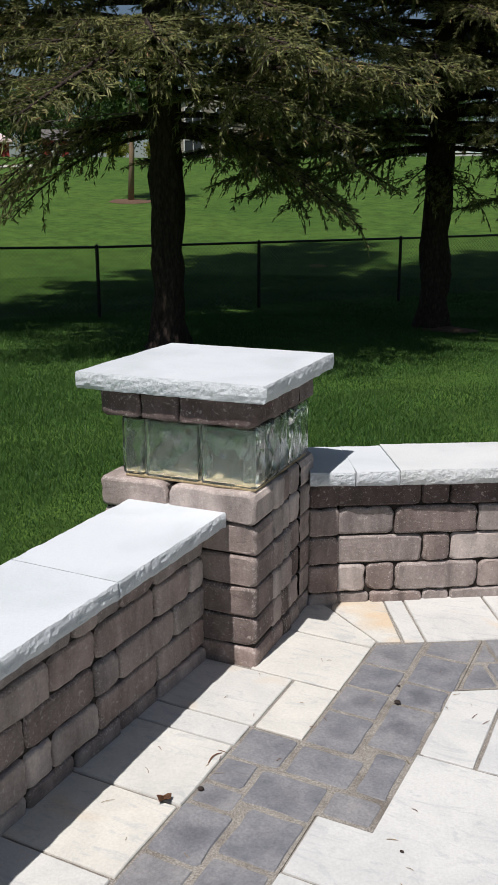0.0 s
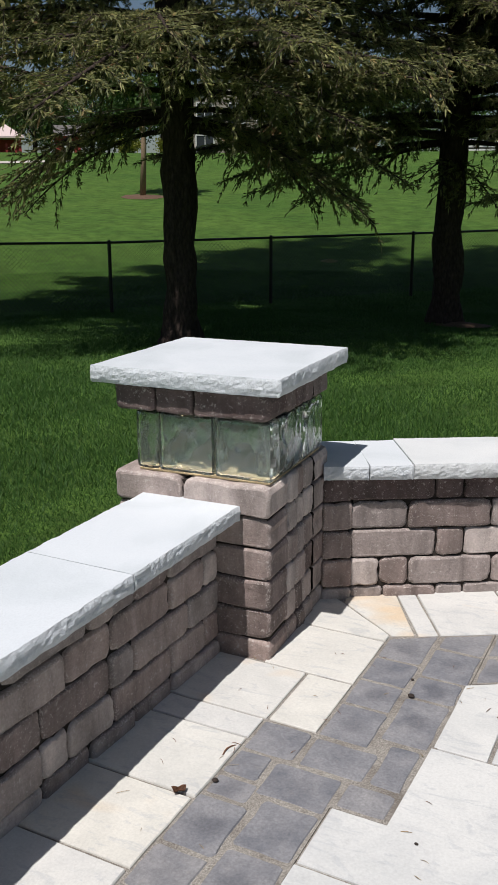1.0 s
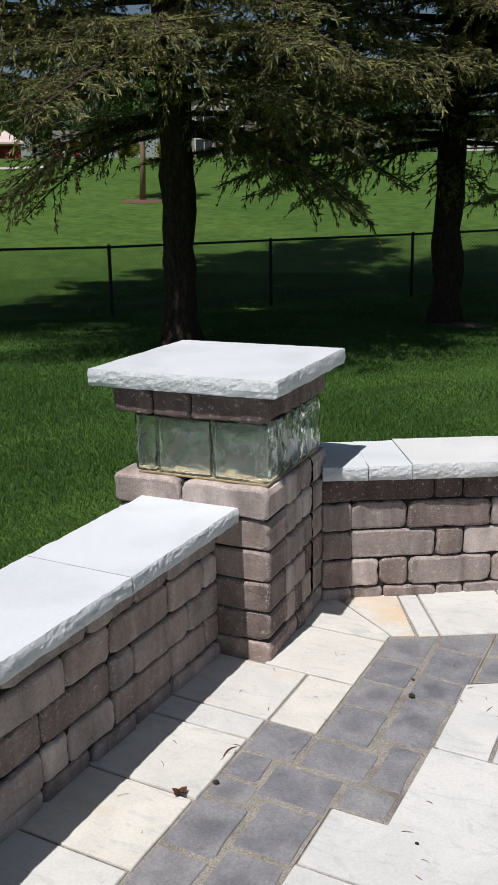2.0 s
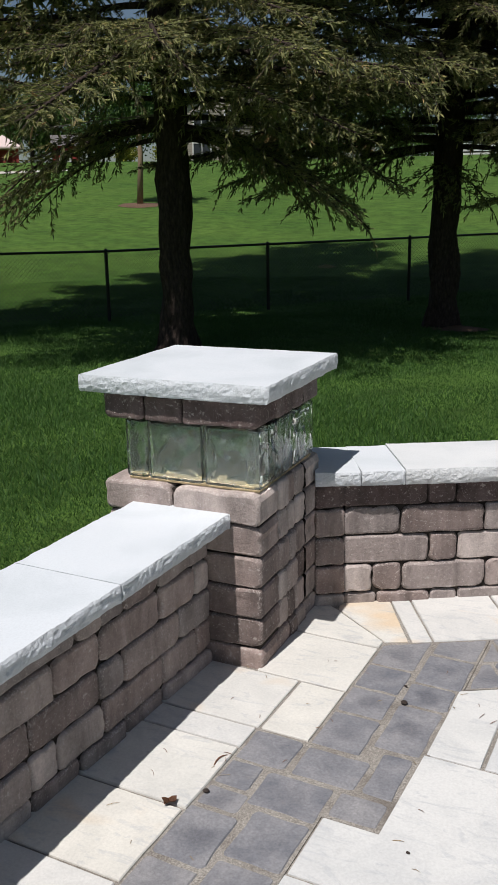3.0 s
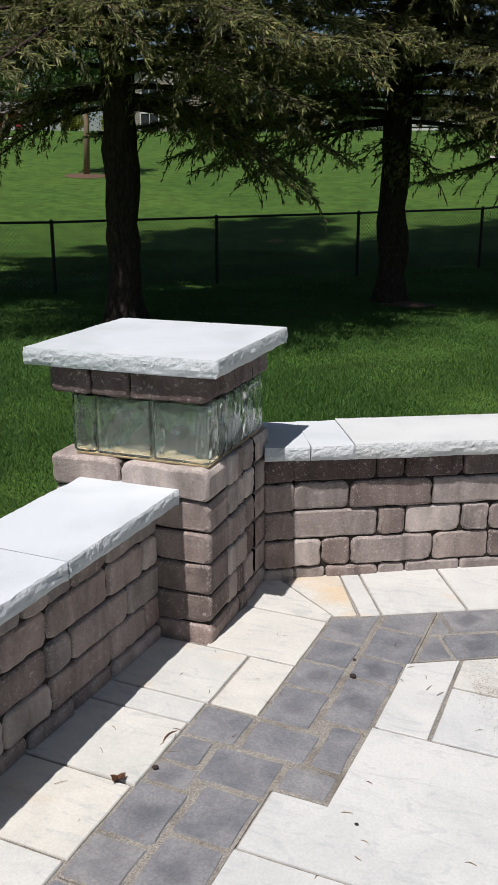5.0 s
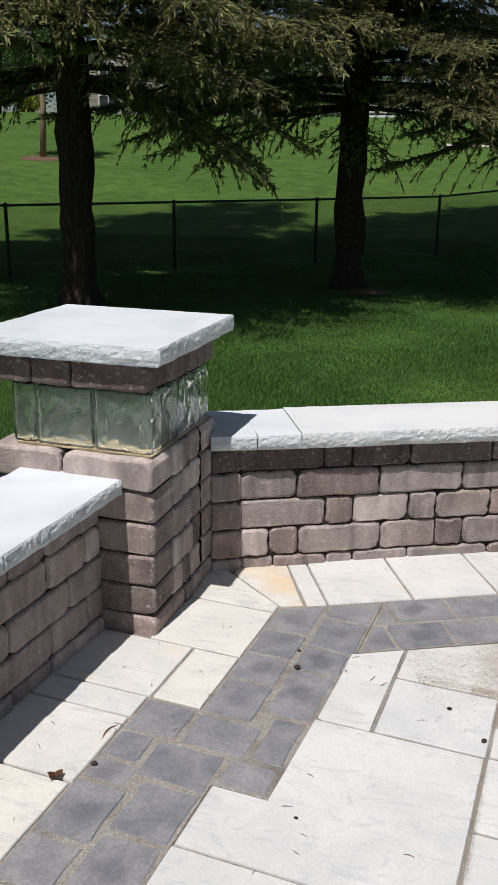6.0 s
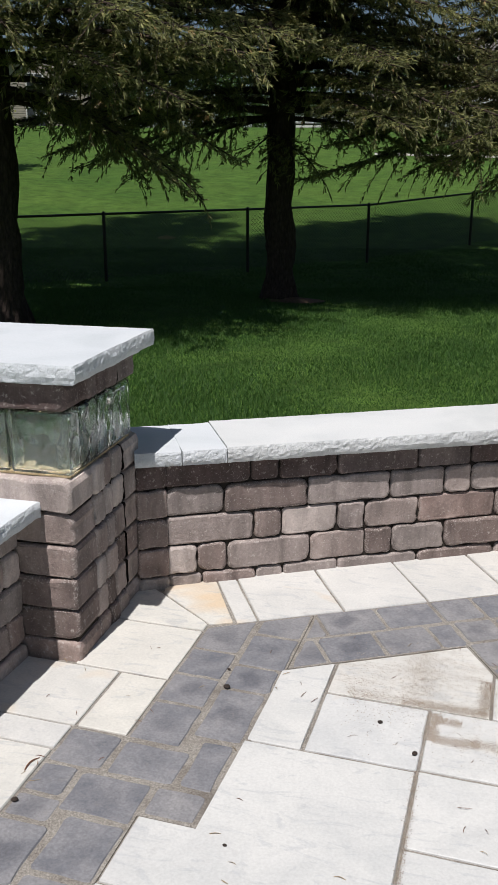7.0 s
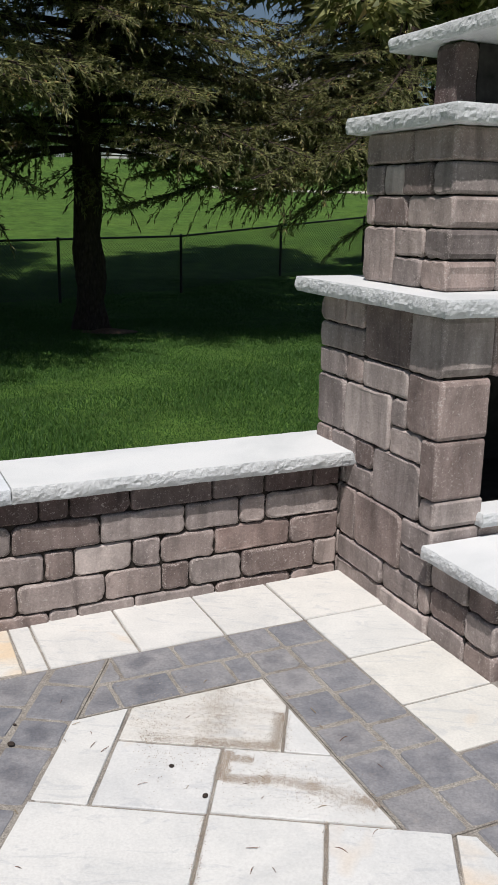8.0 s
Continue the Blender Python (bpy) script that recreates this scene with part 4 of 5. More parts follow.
def needles(O, D, ln, per, size, width, rng):
    """Sprays of flat needles along twigs: origins, ways and lengths as arrays. Returns triangles."""
    N = len(O)
    up = np.tile([0.0, 0.0, 1.0], (N, 1)) + rng.normal(0, 0.05, (N, 3))
    A = unit(np.cross(D, up))
    B = np.cross(D, A)
    tris = []
    for j in range(per):
        phi = rng.uniform(0, 2 * np.pi, (N, 1)) if j % 2 else np.where(rng.random((N, 1)) < 0.5, 0.0, np.pi) + rng.normal(0, 0.4, (N, 1))
        S = A * np.cos(phi) + B * np.sin(phi)
        f = (j + rng.uniform(0, 1, (N, 1))) / per
        base = O + D * (ln[:, None] * f)
        L = size * rng.uniform(0.7, 1.3, (N, 1))
        tip = base + unit(D * 0.8 + S * 0.75) * L
        W = unit(np.cross(D, S)) * (width * 0.5)
        mid = (base + tip) * 0.5
        tris.append(np.stack([base, mid + W, tip], 1) if j % 2 else np.stack([base - W * 0.6, base + W * 0.6, tip], 1))
    return np.concatenate(tris, 0)


def brushes(O, D, ln, width, rng, hairs=5):
    """Bottle-brush twigs: two crossed tapering blades on one axis, fringed with single needles. Returns vertices and triangles."""
    N = len(O)
    up = np.tile([0.0, 0.0, 1.0], (N, 1)) + rng.normal(0, 0.25, (N, 3))
    A = unit(np.cross(D, up))
    B = np.cross(D, A)
    L = ln[:, None]
    w = width * rng.uniform(0.75, 1.25, (N, 1))
    tip = O + D * L + B * (L * rng.normal(0, 0.08, (N, 1)))
    mid = O + D * (L * rng.uniform(0.35, 0.6, (N, 1)))
    V = np.stack([O, tip, mid + A * w * 0.5, mid - A * w * 0.5, mid + B * w * 0.4, mid - B * w * 0.4], 1).reshape(-1, 3)
    base = (np.arange(N) * 6)[:, None, None]
    F = (base + np.array([[0, 2, 1], [0, 1, 3], [0, 4, 1], [0, 1, 5]])[None]).reshape(-1, 3)
    vs, fs, k = [V], [F], len(V)
    for j in range(hairs):
        f = (j + rng.uniform(0, 1, (N, 1))) / hairs
        a = rng.uniform(0, 2 * np.pi, (N, 1)) * 0.5 + (np.pi * 0.75 if j % 2 else -np.pi * 0.25)
        S = A * np.cos(a) + B * np.sin(a)
        o = O + D * (L * f)
        e = o + unit(D * 0.9 + S) * (width * rng.uniform(1.3, 2.3, (N, 1)))
        W = unit(np.cross(D, S)) * (width * 0.17)
        T = np.stack([o - W, o + W, e], 1).reshape(-1, 3)
        vs.append(T)
        fs.append(k + np.arange(len(T)).reshape(-1, 3))
        k += len(T)
    return np.concatenate(vs), np.concatenate(fs)


def tri_mesh(name, tris, mat):
    return mesh_from(name, tris.reshape(-1, 3), np.arange(len(tris) * 3).reshape(-1, 3), mat)


def limb_curve(base, az, L, rise, sag, hook, wig, rng, n=14):
    h = np.array([math.sin(az), math.cos(az), 0.0])
    side = np.array([h[1], -h[0], 0.0])
    t = np.linspace(0, 1, n)[:, None]
    ph = rng.uniform(0, 6.28)
    return base + h * (L * t) + np.array([0, 0, 1.0]) * (L * (rise * t - sag * t ** 2 + hook * t ** 4)) + side * (wig * L * np.sin(3 * t + ph) * t)


def spruce(label, foot, height, r0, z_low, reach, limbs_extra, seed, fine_to=4.5, bend=0.0, step=0.11, sweep=None):
    rng = np.random.default_rng(seed)
    tree = thing("spruce_tree", label, "tree", Matrix.Translation(foot), group="spruces on the lawn")
    # trunk, with root flare and uneven girth
    bm = bmesh.new()
    zs = list(np.linspace(-0.25, 1.0, 12)) + list(np.linspace(1.15, 5.0, 20)) + list(np.linspace(5.5, height, 10))
    rows = []
    for z in zs:
        f = max(0.02, 1 - max(z, 0) / height)
        cx = bend * math.sin(z * 0.9) * 0.5 + noise.noise(Vector((seed, 0, z * 0.5))) * 0.06
        cy = noise.noise(Vector((0, seed, z * 0.5))) * 0.05
        row = []
        for k in range(18):
            a = 2 * math.pi * k / 18
            flare = 0.6 * math.exp(-max(z, -0.1) / 0.22) * (0.6 + 0.5 * math.cos(a * 5 + seed))
            r = r0 * f ** 0.8 * (1 + flare + 0.36 * noise.noise(Vector((math.cos(a) * 1.6, math.sin(a) * 1.6, z * 2.2 + seed))) + 0.17 * noise.noise(Vector((math.cos(a) * 4, math.sin(a) * 4, z * 6 + seed))))
            row.append(bm.verts.new((cx + r * math.cos(a), cy + r * math.sin(a), z)))
        rows.append(row)
    for a, b in zip(rows, rows[1:]):
        for k in range(18):
            bm.faces.new((a[k], a[(k + 1) % 18], b[(k + 1) % 18], b[k]))
    bm.faces.new(rows[-1])
    part("trunk", bm, M_BARK, tree, "dark furrowed bark", True)
    # limbs: (height, bearing, length, rise, sag, hook)
    specs = [(z, radians(a), L, ri, sg, hk, True) for z, a, L, ri, sg, hk in limbs_extra]
    z, a = z_low, rng.uniform(0, 6.28)
    while z < height - 0.5:
        f = 1 - (z - z_low) / (height - z_low)
        L = reach * (0.66 + 0.34 * math.exp(-(z - z_low) / 0.9) + 0.26 * min(1.0, max(0.0, (z - 11) / 4))) * (f ** 0.3) * rng.uniform(0.8, 1.1)
        fine = z < fine_to
        if sweep is None or z > sweep[2] or not (sweep[0] < math.degrees(a) % 360 < sweep[1]):
            specs.append((z, a, L, rng.uniform(0.02, 0.16), rng.uniform(0.22, 0.36), rng.uniform(0.03, 0.12), fine))
        a += 2.39996 + rng.uniform(-0.3, 0.3)
        z += step if fine else step * 1.6
    O, D, LN, O2, D2, LN2 = [], [], [], [], [], []
    wood = bmesh.new()
    for z, a, L, ri, sg, hk, fine in specs:
        base = np.array([0.0, 0.0, z])
        P = limb_curve(base, a, L, ri, sg, hk, 0.05, rng)
        bm = bmesh.new()
        rr = 0.012 + 0.010 * L * (r0 / 0.2)
        tube(bm, [Vector(p) for p in P], [rr * (1 - 0.85 * i / 13) for i in range(14)], 6)
        part("limb", bm, M_BARK, tree, smooth=True)
        gap = 0.062 if fine else 0.09
        m = int(L / gap)
        for i in range(m):
            t = 0.16 + 0.84 * (i + rng.uniform(0, 1)) / m
            q = t * 13
            k = min(12, int(q))
            p = P[k] + (P[k + 1] - P[k]) * (q - k)
            d = P[k + 1] - P[k]
            d = d / np.linalg.norm(d)
            s = np.cross(d, [0, 0, 1.0])
            s = s / np.linalg.norm(s) * (1 if i % 2 else -1)
            env = 0.35 + 0.65 * math.sin(math.pi * min(1.0, t * 0.95 + 0.08))
            ll = (0.28 + 0.16 * L) * env * rng.uniform(0.55, 1.15)
            loose = rng.random() < 0.16
            way = d * rng.uniform(0.45, 0.9) + s * rng.uniform(0.4, 1.0) + np.array([0, 0, rng.uniform(-0.6, -0.2) if loose else rng.uniform(-0.15, 0.12)])
            way /= np.linalg.norm(way)
            droop = rng.uniform(0.2, 0.5) if loose else rng.uniform(-0.05, 0.16)
            n = max(3, int(ll / (0.0195 if fine else 0.08)))
            u = np.sort(rng.uniform(0.05, 1.0, n))[:, None]
            pts = p + way * (ll * u) + np.array([0, 0, -1.0]) * (ll * droop * u ** 2)
            loc = unit(way + np.array([0, 0, -1.0]) * (2 * droop * u))
            sd = unit(np.cross(loc, [0, 0, 1.0])) * np.where(rng.random((n, 1)) < 0.5, 1, -1)
            hang = rng.uniform(0.0, 1.0, (n, 1)) ** (1.6 if loose else 5.0)
            tw = unit(loc * rng.uniform(0.5, 1.0, (n, 1)) + sd * rng.uniform(0.2, 0.8, (n, 1)) * (1 - 0.6 * hang) - np.array([0, 0, 1.0]) * (hang * 1.6 - rng.uniform(0.0, 0.45, (n, 1))))
            tl = rng.uniform(0.045, 0.088, n) * (1 + 0.4 * hang[:, 0])
            if fine:
                O.append(pts), D.append(tw), LN.append(tl)
                tube(wood, [Vector(p), Vector(p + way * ll * 0.5 - np.array([0, 0, ll * droop * 0.25])), Vector(p + way * ll - np.array([0, 0, ll * droop]))],
                     [0.006, 0.004, 0.0015], 3, False)
            else:
                O2.append(pts), D2.append(tw), LN2.append(tl * 2.2)
    tagged(part("branchlet_wood", wood, M_BARK, tree, "thin dark branchlets"), kind="stuff")
    O, D, LN = np.concatenate(O), np.concatenate(D), np.concatenate(LN)
    V, F = brushes(O, D, LN, 0.018, rng, 3)
    ob = new("crown", mesh_from("crown", V, F, M_NEEDLE))
    ob.parent = tree
    tagged(ob, "drooping olive-green needle sprays", kind="stuff")
    if O2:
        O2, D2, LN2 = np.concatenate(O2), np.concatenate(D2), np.concatenate(LN2)
        tris = needles(O2, D2, LN2, 5, 0.27, 0.15, rng)
        ob = new("upper_crown", tri_mesh("upper_crown", tris, M_NEEDLE))
        ob.parent = tree
        tagged(ob, "dense upper needle sprays", kind="stuff")
    return tree


def boughs(seed, n, bearings, heights, lengths):
    """Extra limbs spread over a sector: they leave the trunk level, sag, and turn up at the tip."""
    r = random.Random(seed)
    out = []
    for k in range(n):
        t = (k + r.uniform(0, 0.9)) / n
        out.append((heights[0] + (heights[1] - heights[0]) * t, r.uniform(*bearings), (lengths[1] + (lengths[0] - lengths[1]) * t) * r.uniform(0.9, 1.1), r.uniform(0.0, 0.08), r.uniform(0.2, 0.32), r.uniform(0.03, 0.07)))
    return out


# limbs given by height, bearing (degrees from +y to +x), length, rise, sag, hook
spruce("tall spruce with a dark leaning trunk and sagging lower limbs", place(-28.5, 10.5), 30.0, 0.19, 3.1, 4.2,
       [(2.5, 62, 2.2, 0.05, 0.50, 0.02), (2.55, 45, 1.8, 0.0, 0.55, 0.0), (2.6, 75, 2.6, 0.1, 0.45, 0.05), (2.5, 95, 2.0, 0.05, 0.50, 0.02),
        (2.55, -100, 2.1, 0.05, 0.5, 0.0), (2.6, -95, 2.6, 0.05, 0.45, 0.0),
        (2.8, 110, 2.8, 0.1, 0.35, 0.05), (2.9, 130, 2.6, 0.1, 0.3, 0.05), (3.1, 150, 2.4, 0.05, 0.22, 0.05), (3.3, 165, 2.6, 0.1, 0.22, 0.05), (3.2, -170, 2.4, 0.1, 0.22, 0.05),
        (3.6, 140, 2.8, 0.1, 0.25, 0.05), (3.5, -160, 2.8, 0.1, 0.26, 0.05), (3.0, -140, 2.6, 0.1, 0.3, 0.03),
        (3.15, 118, 3.3, 0.08, 0.26, 0.06), (3.35, 132, 3.5, 0.06, 0.28, 0.06), (3.05, 104, 3.2, 0.06, 0.24, 0.06), (3.3, 172, 3.0, 0.04, 0.24, 0.06), (3.2, -158, 3.0, 0.04, 0.26, 0.06),
        (2.95, 90, 3.0, 0.05, 0.2, 0.05), (3.45, 155, 3.2, 0.04, 0.28, 0.06), (2.75, 125, 2.3, 0.05, 0.22, 0.06), (2.8, -150, 2.2, 0.05, 0.22, 0.06),
        (2.5, -112, 2.2, 0.0, 0.46, 0.0), (2.4, -92, 2.0, 0.0, 0.46, 0.0), (2.4, 66, 2.1, 0.0, 0.46, 0.0), (2.45, 84, 2.3, 0.0, 0.46, 0.0)], 3, bend=0.10, step=0.095)
spruce("tall spruce with a rough flared trunk and hanging limbs", place(-11.4, 13.2), 27.0, 0.205, 2.55, 4.0,
       [(2.2, 185, 0.8, 0.0, 0.5, 0.0), (2.15, 130, 0.9, 0.0, 0.6, 0.0), (2.25, 155, 0.9, 0.0, 0.55, 0.0), (2.3, -150, 0.8, 0.0, 0.5, 0.0), (2.5, -95, 3.0, 0.05, 0.32, 0.05), (2.5, -75, 2.6, 0.0, 0.32, 0.0),
        (2.6, -120, 3.2, 0.1, 0.34, 0.05), (2.7, -135, 3.0, 0.1, 0.30, 0.05), (2.5, 95, 2.4, 0.0, 0.3, 0.0), (2.6, 75, 2.8, 0.05, 0.3, 0.03), (2.7, 110, 3.0, 0.05, 0.3, 0.03), (3.0, 125, 3.2, 0.08, 0.32, 0.03), (3.3, 100, 3.4, 0.1, 0.32, 0.03), (3.1, -110, 3.4, 0.1, 0.33, 0.03), (3.4, -140, 3.3, 0.1, 0.3, 0.03),
        (3.2, -165, 3.0, 0.05, 0.24, 0.06), (3.6, 172, 3.2, 0.05, 0.26, 0.06), (3.3, 150, 3.2, 0.05, 0.25, 0.06), (3.0, 138, 2.8, 0.05, 0.25, 0.06), (3.9, -150, 2.8, 0.05, 0.28, 0.06), (4.0, 130, 3.0, 0.05, 0.28, 0.06), (4.2, 160, 2.8, 0.03, 0.28, 0.06)] + boughs(31, 14, (55, 135), (2.8, 4.7), (2.0, 3.9)) + boughs(32, 6, (-140, -80), (3.2, 4.6), (2.6, 3.6)),
       7, bend=-0.05, step=0.095)
spruce("tall spruce with brown-tipped hanging limbs beside the fence", place(7.5, 15.0), 20.0, 0.20, 2.7, 4.0,
       [(2.6, -90, 2.6, 0.05, 0.3, 0.0), (2.7, -110, 3.0, 0.05, 0.32, 0.0), (2.7, -70, 2.4, 0.05, 0.35, 0.0), (2.4, -80, 2.0, 0.0, 0.45, 0.0), (2.5, -120, 2.0, 0.0, 0.45, 0.0),
        (1.8, -100, 1.2, 0.0, 0.6, 0.0), (2.9, -135, 3.2, 0.05, 0.35, 0.0), (3.1, -100, 3.4, 0.05, 0.33, 0.0), (3.3, -150, 3.2, 0.05, 0.33, 0.0), (3.6, -120, 3.4, 0.1, 0.33, 0.0), (3.4, -85, 3.2, 0.05, 0.3, 0.0), (4.0, -105, 3.4, 0.1, 0.33, 0.0)] + boughs(33, 20, (-165, -65), (2.6, 5.0), (2.0, 4.4)),
       12, bend=0.04, step=0.10)
spruce("spruce at the lawn's edge with spreading lower limbs", place(-44.5, 13.8), 31.0, 0.19, 3.3, 3.9,
       [(3.3, 120, 2.8, 0.05, 0.3, 0.03), (3.4, 95, 3.0, 0.05, 0.3, 0.03), (3.5, 140, 2.6, 0.1, 0.3, 0.03)], 19, fine_to=4.3, bend=0.03, step=0.15)


def dead_limb(seed, L):
    """A bare grey limb with forked side twigs, still on the tree."""
    rng = np.random.default_rng(seed)
    bm = bmesh.new()
    P = limb_curve(np.zeros(3), 0.0, L, 0.02, 0.12, 0.05, 0.06, rng)
    tube(bm, [Vector(p) for p in P], [0.013 * (1 - 0.8 * i / 13) for i in range(14)], 5)
    for i in range(16):
        k = rng.integers(3, 13)
        a = rng.uniform(-1, 1)
        d = Vector((math.sin(a * 1.2), math.cos(a * 1.2), rng.uniform(-0.5, 0.25))).normalized()
        o = Vector(P[k])
        q = o + d * rng.uniform(0.15, 0.35)
        tube(bm, [o, q, q + (d + Vector((rng.uniform(-0.5, 0.5), 0, rng.uniform(-0.6, 0.1)))) * 0.15], [0.004, 0.0028, 0.001], 4)
    return bm


for tree_az, tree_d, z, bearing, L, seed in ((-11.4, 13.2, 2.42, 105, 1.9, 5), (-11.4, 13.2, 2.75, 120, 2.3, 6), (-28.5, 10.5, 2.5, 85, 1.7, 7), (-28.5, 10.5, 2.65, -95, 1.6, 8)):
    base = place(tree_az, tree_d)
    me = mesh_of(dead_limb(seed, L), "dead_limb")
    me.materials.append(M_DEADWOOD)
    for o in scene.collection.objects:
        if o.name.startswith("spruce_tree") and (o.matrix_basis.translation - base).length < 0.01:
            ob = new("dead_limb", me)
            ob.parent = o
            ob.matrix_basis = pose(0, 0, z, 0, 0, -bearing)
            tagged(ob, "bare grey dead limb")
            break

# ---- lawn blades ----


def build_grass():
    rng = np.random.default_rng(21)
    n = 640000
    az = np.radians(rng.uniform(-46, 14, n))
    d = 2.6 + 19.0 * rng.random(n) ** 1.75
    x, y = C0.x + d * np.sin(az), C0.y + d * np.cos(az)
    # behind the walls, the pillar and the fireplace
    wx, wy = math.cos(radians(28.1)), math.sin(radians(28.1))
    right = (-(x - 0.145) * wy + (y - 0.575) * wx) > 0.29
    left = (x < -0.47 - 0.0773 * (-y)) & (y < 0.6)
    behind = (y > 0.60) & (x < 0.15)
    fu = (x - 1.415) * math.cos(radians(26.57)) + (y - 1.244) * math.sin(radians(26.57))
    fv = -(x - 1.415) * math.sin(radians(26.57)) + (y - 1.244) * math.cos(radians(26.57))
    ok = ((right & ((fu < -0.01) | (fv > 0.26)) & (y > 0.5)) | left | behind) & ~((x > -0.6) & (x < 0.05) & (y > -0.1) & (y < 0.6))
    x, y, d = x[ok], y[ok], d[ok]
    z = ground_z(x, y) - 0.004
    k = len(x)
    h = rng.uniform(0.022, 0.045, k) * (0.8 + 0.35 * np.sin(x * 2.1 + np.sin(y * 1.7)) * np.sin(y * 1.3))
    w = rng.uniform(0.0012, 0.0026, k) * (0.6 + d / 5)
    a = rng.uniform(0, 2 * np.pi, k)
    lean = rng.normal(0, 0.45, (k, 2)) * h[:, None]
    base = np.stack([x, y, z], 1)
    wv = np.stack([np.cos(a) * w, np.sin(a) * w, np.zeros(k)], 1)
    tip = base + np.concatenate([lean, h[:, None]], 1)
    tris = np.stack([base - wv, base + wv, tip], 1)
    tagged(new("grass", tri_mesh("grass", tris, M_BLADE)), "short dense mown grass blades on the lawn", "grass", kind="stuff")


build_grass()

# ---- the far side of the hill ----
M_SIDING = make_plain("white_siding", (0.62, 0.62, 0.60), 0.6, var=0.06)
M_BEIGE = make_plain("beige_siding", (0.36, 0.32, 0.27), 0.7, var=0.1)
M_ROOF = make_plain("grey_shingles", (0.13, 0.12, 0.115), 0.9, var=0.3)
M_ROOF_PALE = make_plain("pale_canvas", (0.62, 0.50, 0.47), 0.8, var=0.1)
M_RED = make_plain("red_painted_boards", (0.28, 0.035, 0.03), 0.7, var=0.25)
M_PANE = make_plain("dark_window_pane", (0.03, 0.035, 0.04), 0.08, var=0.2)
M_PATH = make_plain("pale_concrete_path", (0.45, 0.42, 0.37), 0.9, var=0.15, scale=3)


def facing(az, d):
    """A frame at that spot: x to the right as seen from the patio, y away."""
    p = place(az, d)
    return Matrix.Translation(p) @ pose(0, 0, 0, 0, 0, -az)


def house(name, label, az, d, w, dep, h, roof_h, wall_mat, windows, turn=0.0, gable_front=False):
    m = facing(az, d) @ pose(0, 0, -0.3, 0, 0, turn)
    ob = thing(name, label, "house", m)
    bm = bmesh.new()
    add_box(bm, -w / 2, w / 2, 0, dep, 0, h)
    if gable_front:
        for yy in (0.0, dep):
            vs = [bm.verts.new(p) for p in ((-w / 2, yy, h), (w / 2, yy, h), (0, yy, h + roof_h))]
            bm.faces.new(vs)
    walls = part("wall", bm, wall_mat, ob)
    # lapped boards on the front
    bm = bmesh.new()
    z = 0.2
    while z < h - 0.1:
        add_box(bm, -w / 2 - 0.02, w / 2 + 0.02, -0.03, 0.0, z, z + 0.13)
        z += 0.18
    part("siding", bm, wall_mat, ob)
    bm = bmesh.new()
    o = 0.4
    if gable_front:
        prof = [(-w / 2 - o, h - o * 2 * roof_h / w), (0, h + roof_h), (w / 2 + o, h - o * 2 * roof_h / w)]
        for (xa, za), (xb, zb) in zip(prof, prof[1:]):
            vs = [bm.verts.new(p) for p in ((xa, -o, za), (xb, -o, zb), (xb, dep + o, zb), (xa, dep + o, za))]
            up = [bm.verts.new((v.co.x, v.co.y, v.co.z + 0.2)) for v in vs]
            bm.faces.new(up), bm.faces.new(vs[::-1])
            for i in range(4):
                bm.faces.new((vs[i], vs[(i + 1) % 4], up[(i + 1) % 4], up[i]))
    else:
        prof = [(-o, h - 0.1), (dep / 2, h + roof_h), (dep + o, h - 0.1)]
        for (ya, za), (yb, zb) in zip(prof, prof[1:]):
            vs = [bm.verts.new(p) for p in ((-w / 2 - o, ya, za), (w / 2 + o, ya, za), (w / 2 + o, yb, zb), (-w / 2 - o, yb, zb))]
            up = [bm.verts.new((v.co.x, v.co.y, v.co.z + 0.2)) for v in vs]
            bm.faces.new(up), bm.faces.new(vs[::-1])
            for i in range(4):
                bm.faces.new((vs[i], vs[(i + 1) % 4], up[(i + 1) % 4], up[i]))
    part("roof", bm, M_ROOF, ob, "grey shingle roof")
    for x, z, ww, hh in windows:
        bm = bmesh.new()
        for x0, x1, z0, z1 in ((x - ww / 2 - 0.1, x + ww / 2 + 0.1, z + hh / 2, z + hh / 2 + 0.1), (x - ww / 2 - 0.1, x + ww / 2 + 0.1, z - hh / 2 - 0.1, z - hh / 2),
                               (x - ww / 2 - 0.1, x - ww / 2, z - hh / 2, z + hh / 2), (x + ww / 2, x + ww / 2 + 0.1, z - hh / 2, z + hh / 2), (x - 0.03, x + 0.03, z - hh / 2, z + hh / 2)):
            add_box(bm, x0, x1, -0.09, -0.02, z0, z1)
        win = part("window", bm, M_SIDING, ob, "white framed window")
        bm = bmesh.new()
        add_box(bm, x - ww / 2, x + ww / 2, -0.05, -0.033, z - hh / 2, z + hh / 2)
        part("pane", bm, M_PANE, win)
    return ob


house("house", "two-storey beige house with a grey gable on the hill", -24.6, 78, 9.0, 8, 5.2, 2.6, M_BEIGE,
      [(-2.4, 4.0, 1.2, 1.5), (0.2, 4.0, 1.2, 1.5), (2.6, 4.0, 1.2, 1.5), (-2.4, 1.5, 1.4, 1.5), (2.4, 1.5, 1.4, 1.5)], 8, True)
house("house", "two-storey white sided house behind the spruces", 3.0, 74, 11.0, 8, 5.4, 2.4, M_SIDING,
      [(-3.6, 4.0, 1.2, 1.5), (-1.0, 4.0, 1.2, 1.5), (1.8, 4.0, 1.2, 1.5), (-3.6, 1.4, 1.6, 1.5), (0.5, 1.4, 1.6, 1.6)], -6)
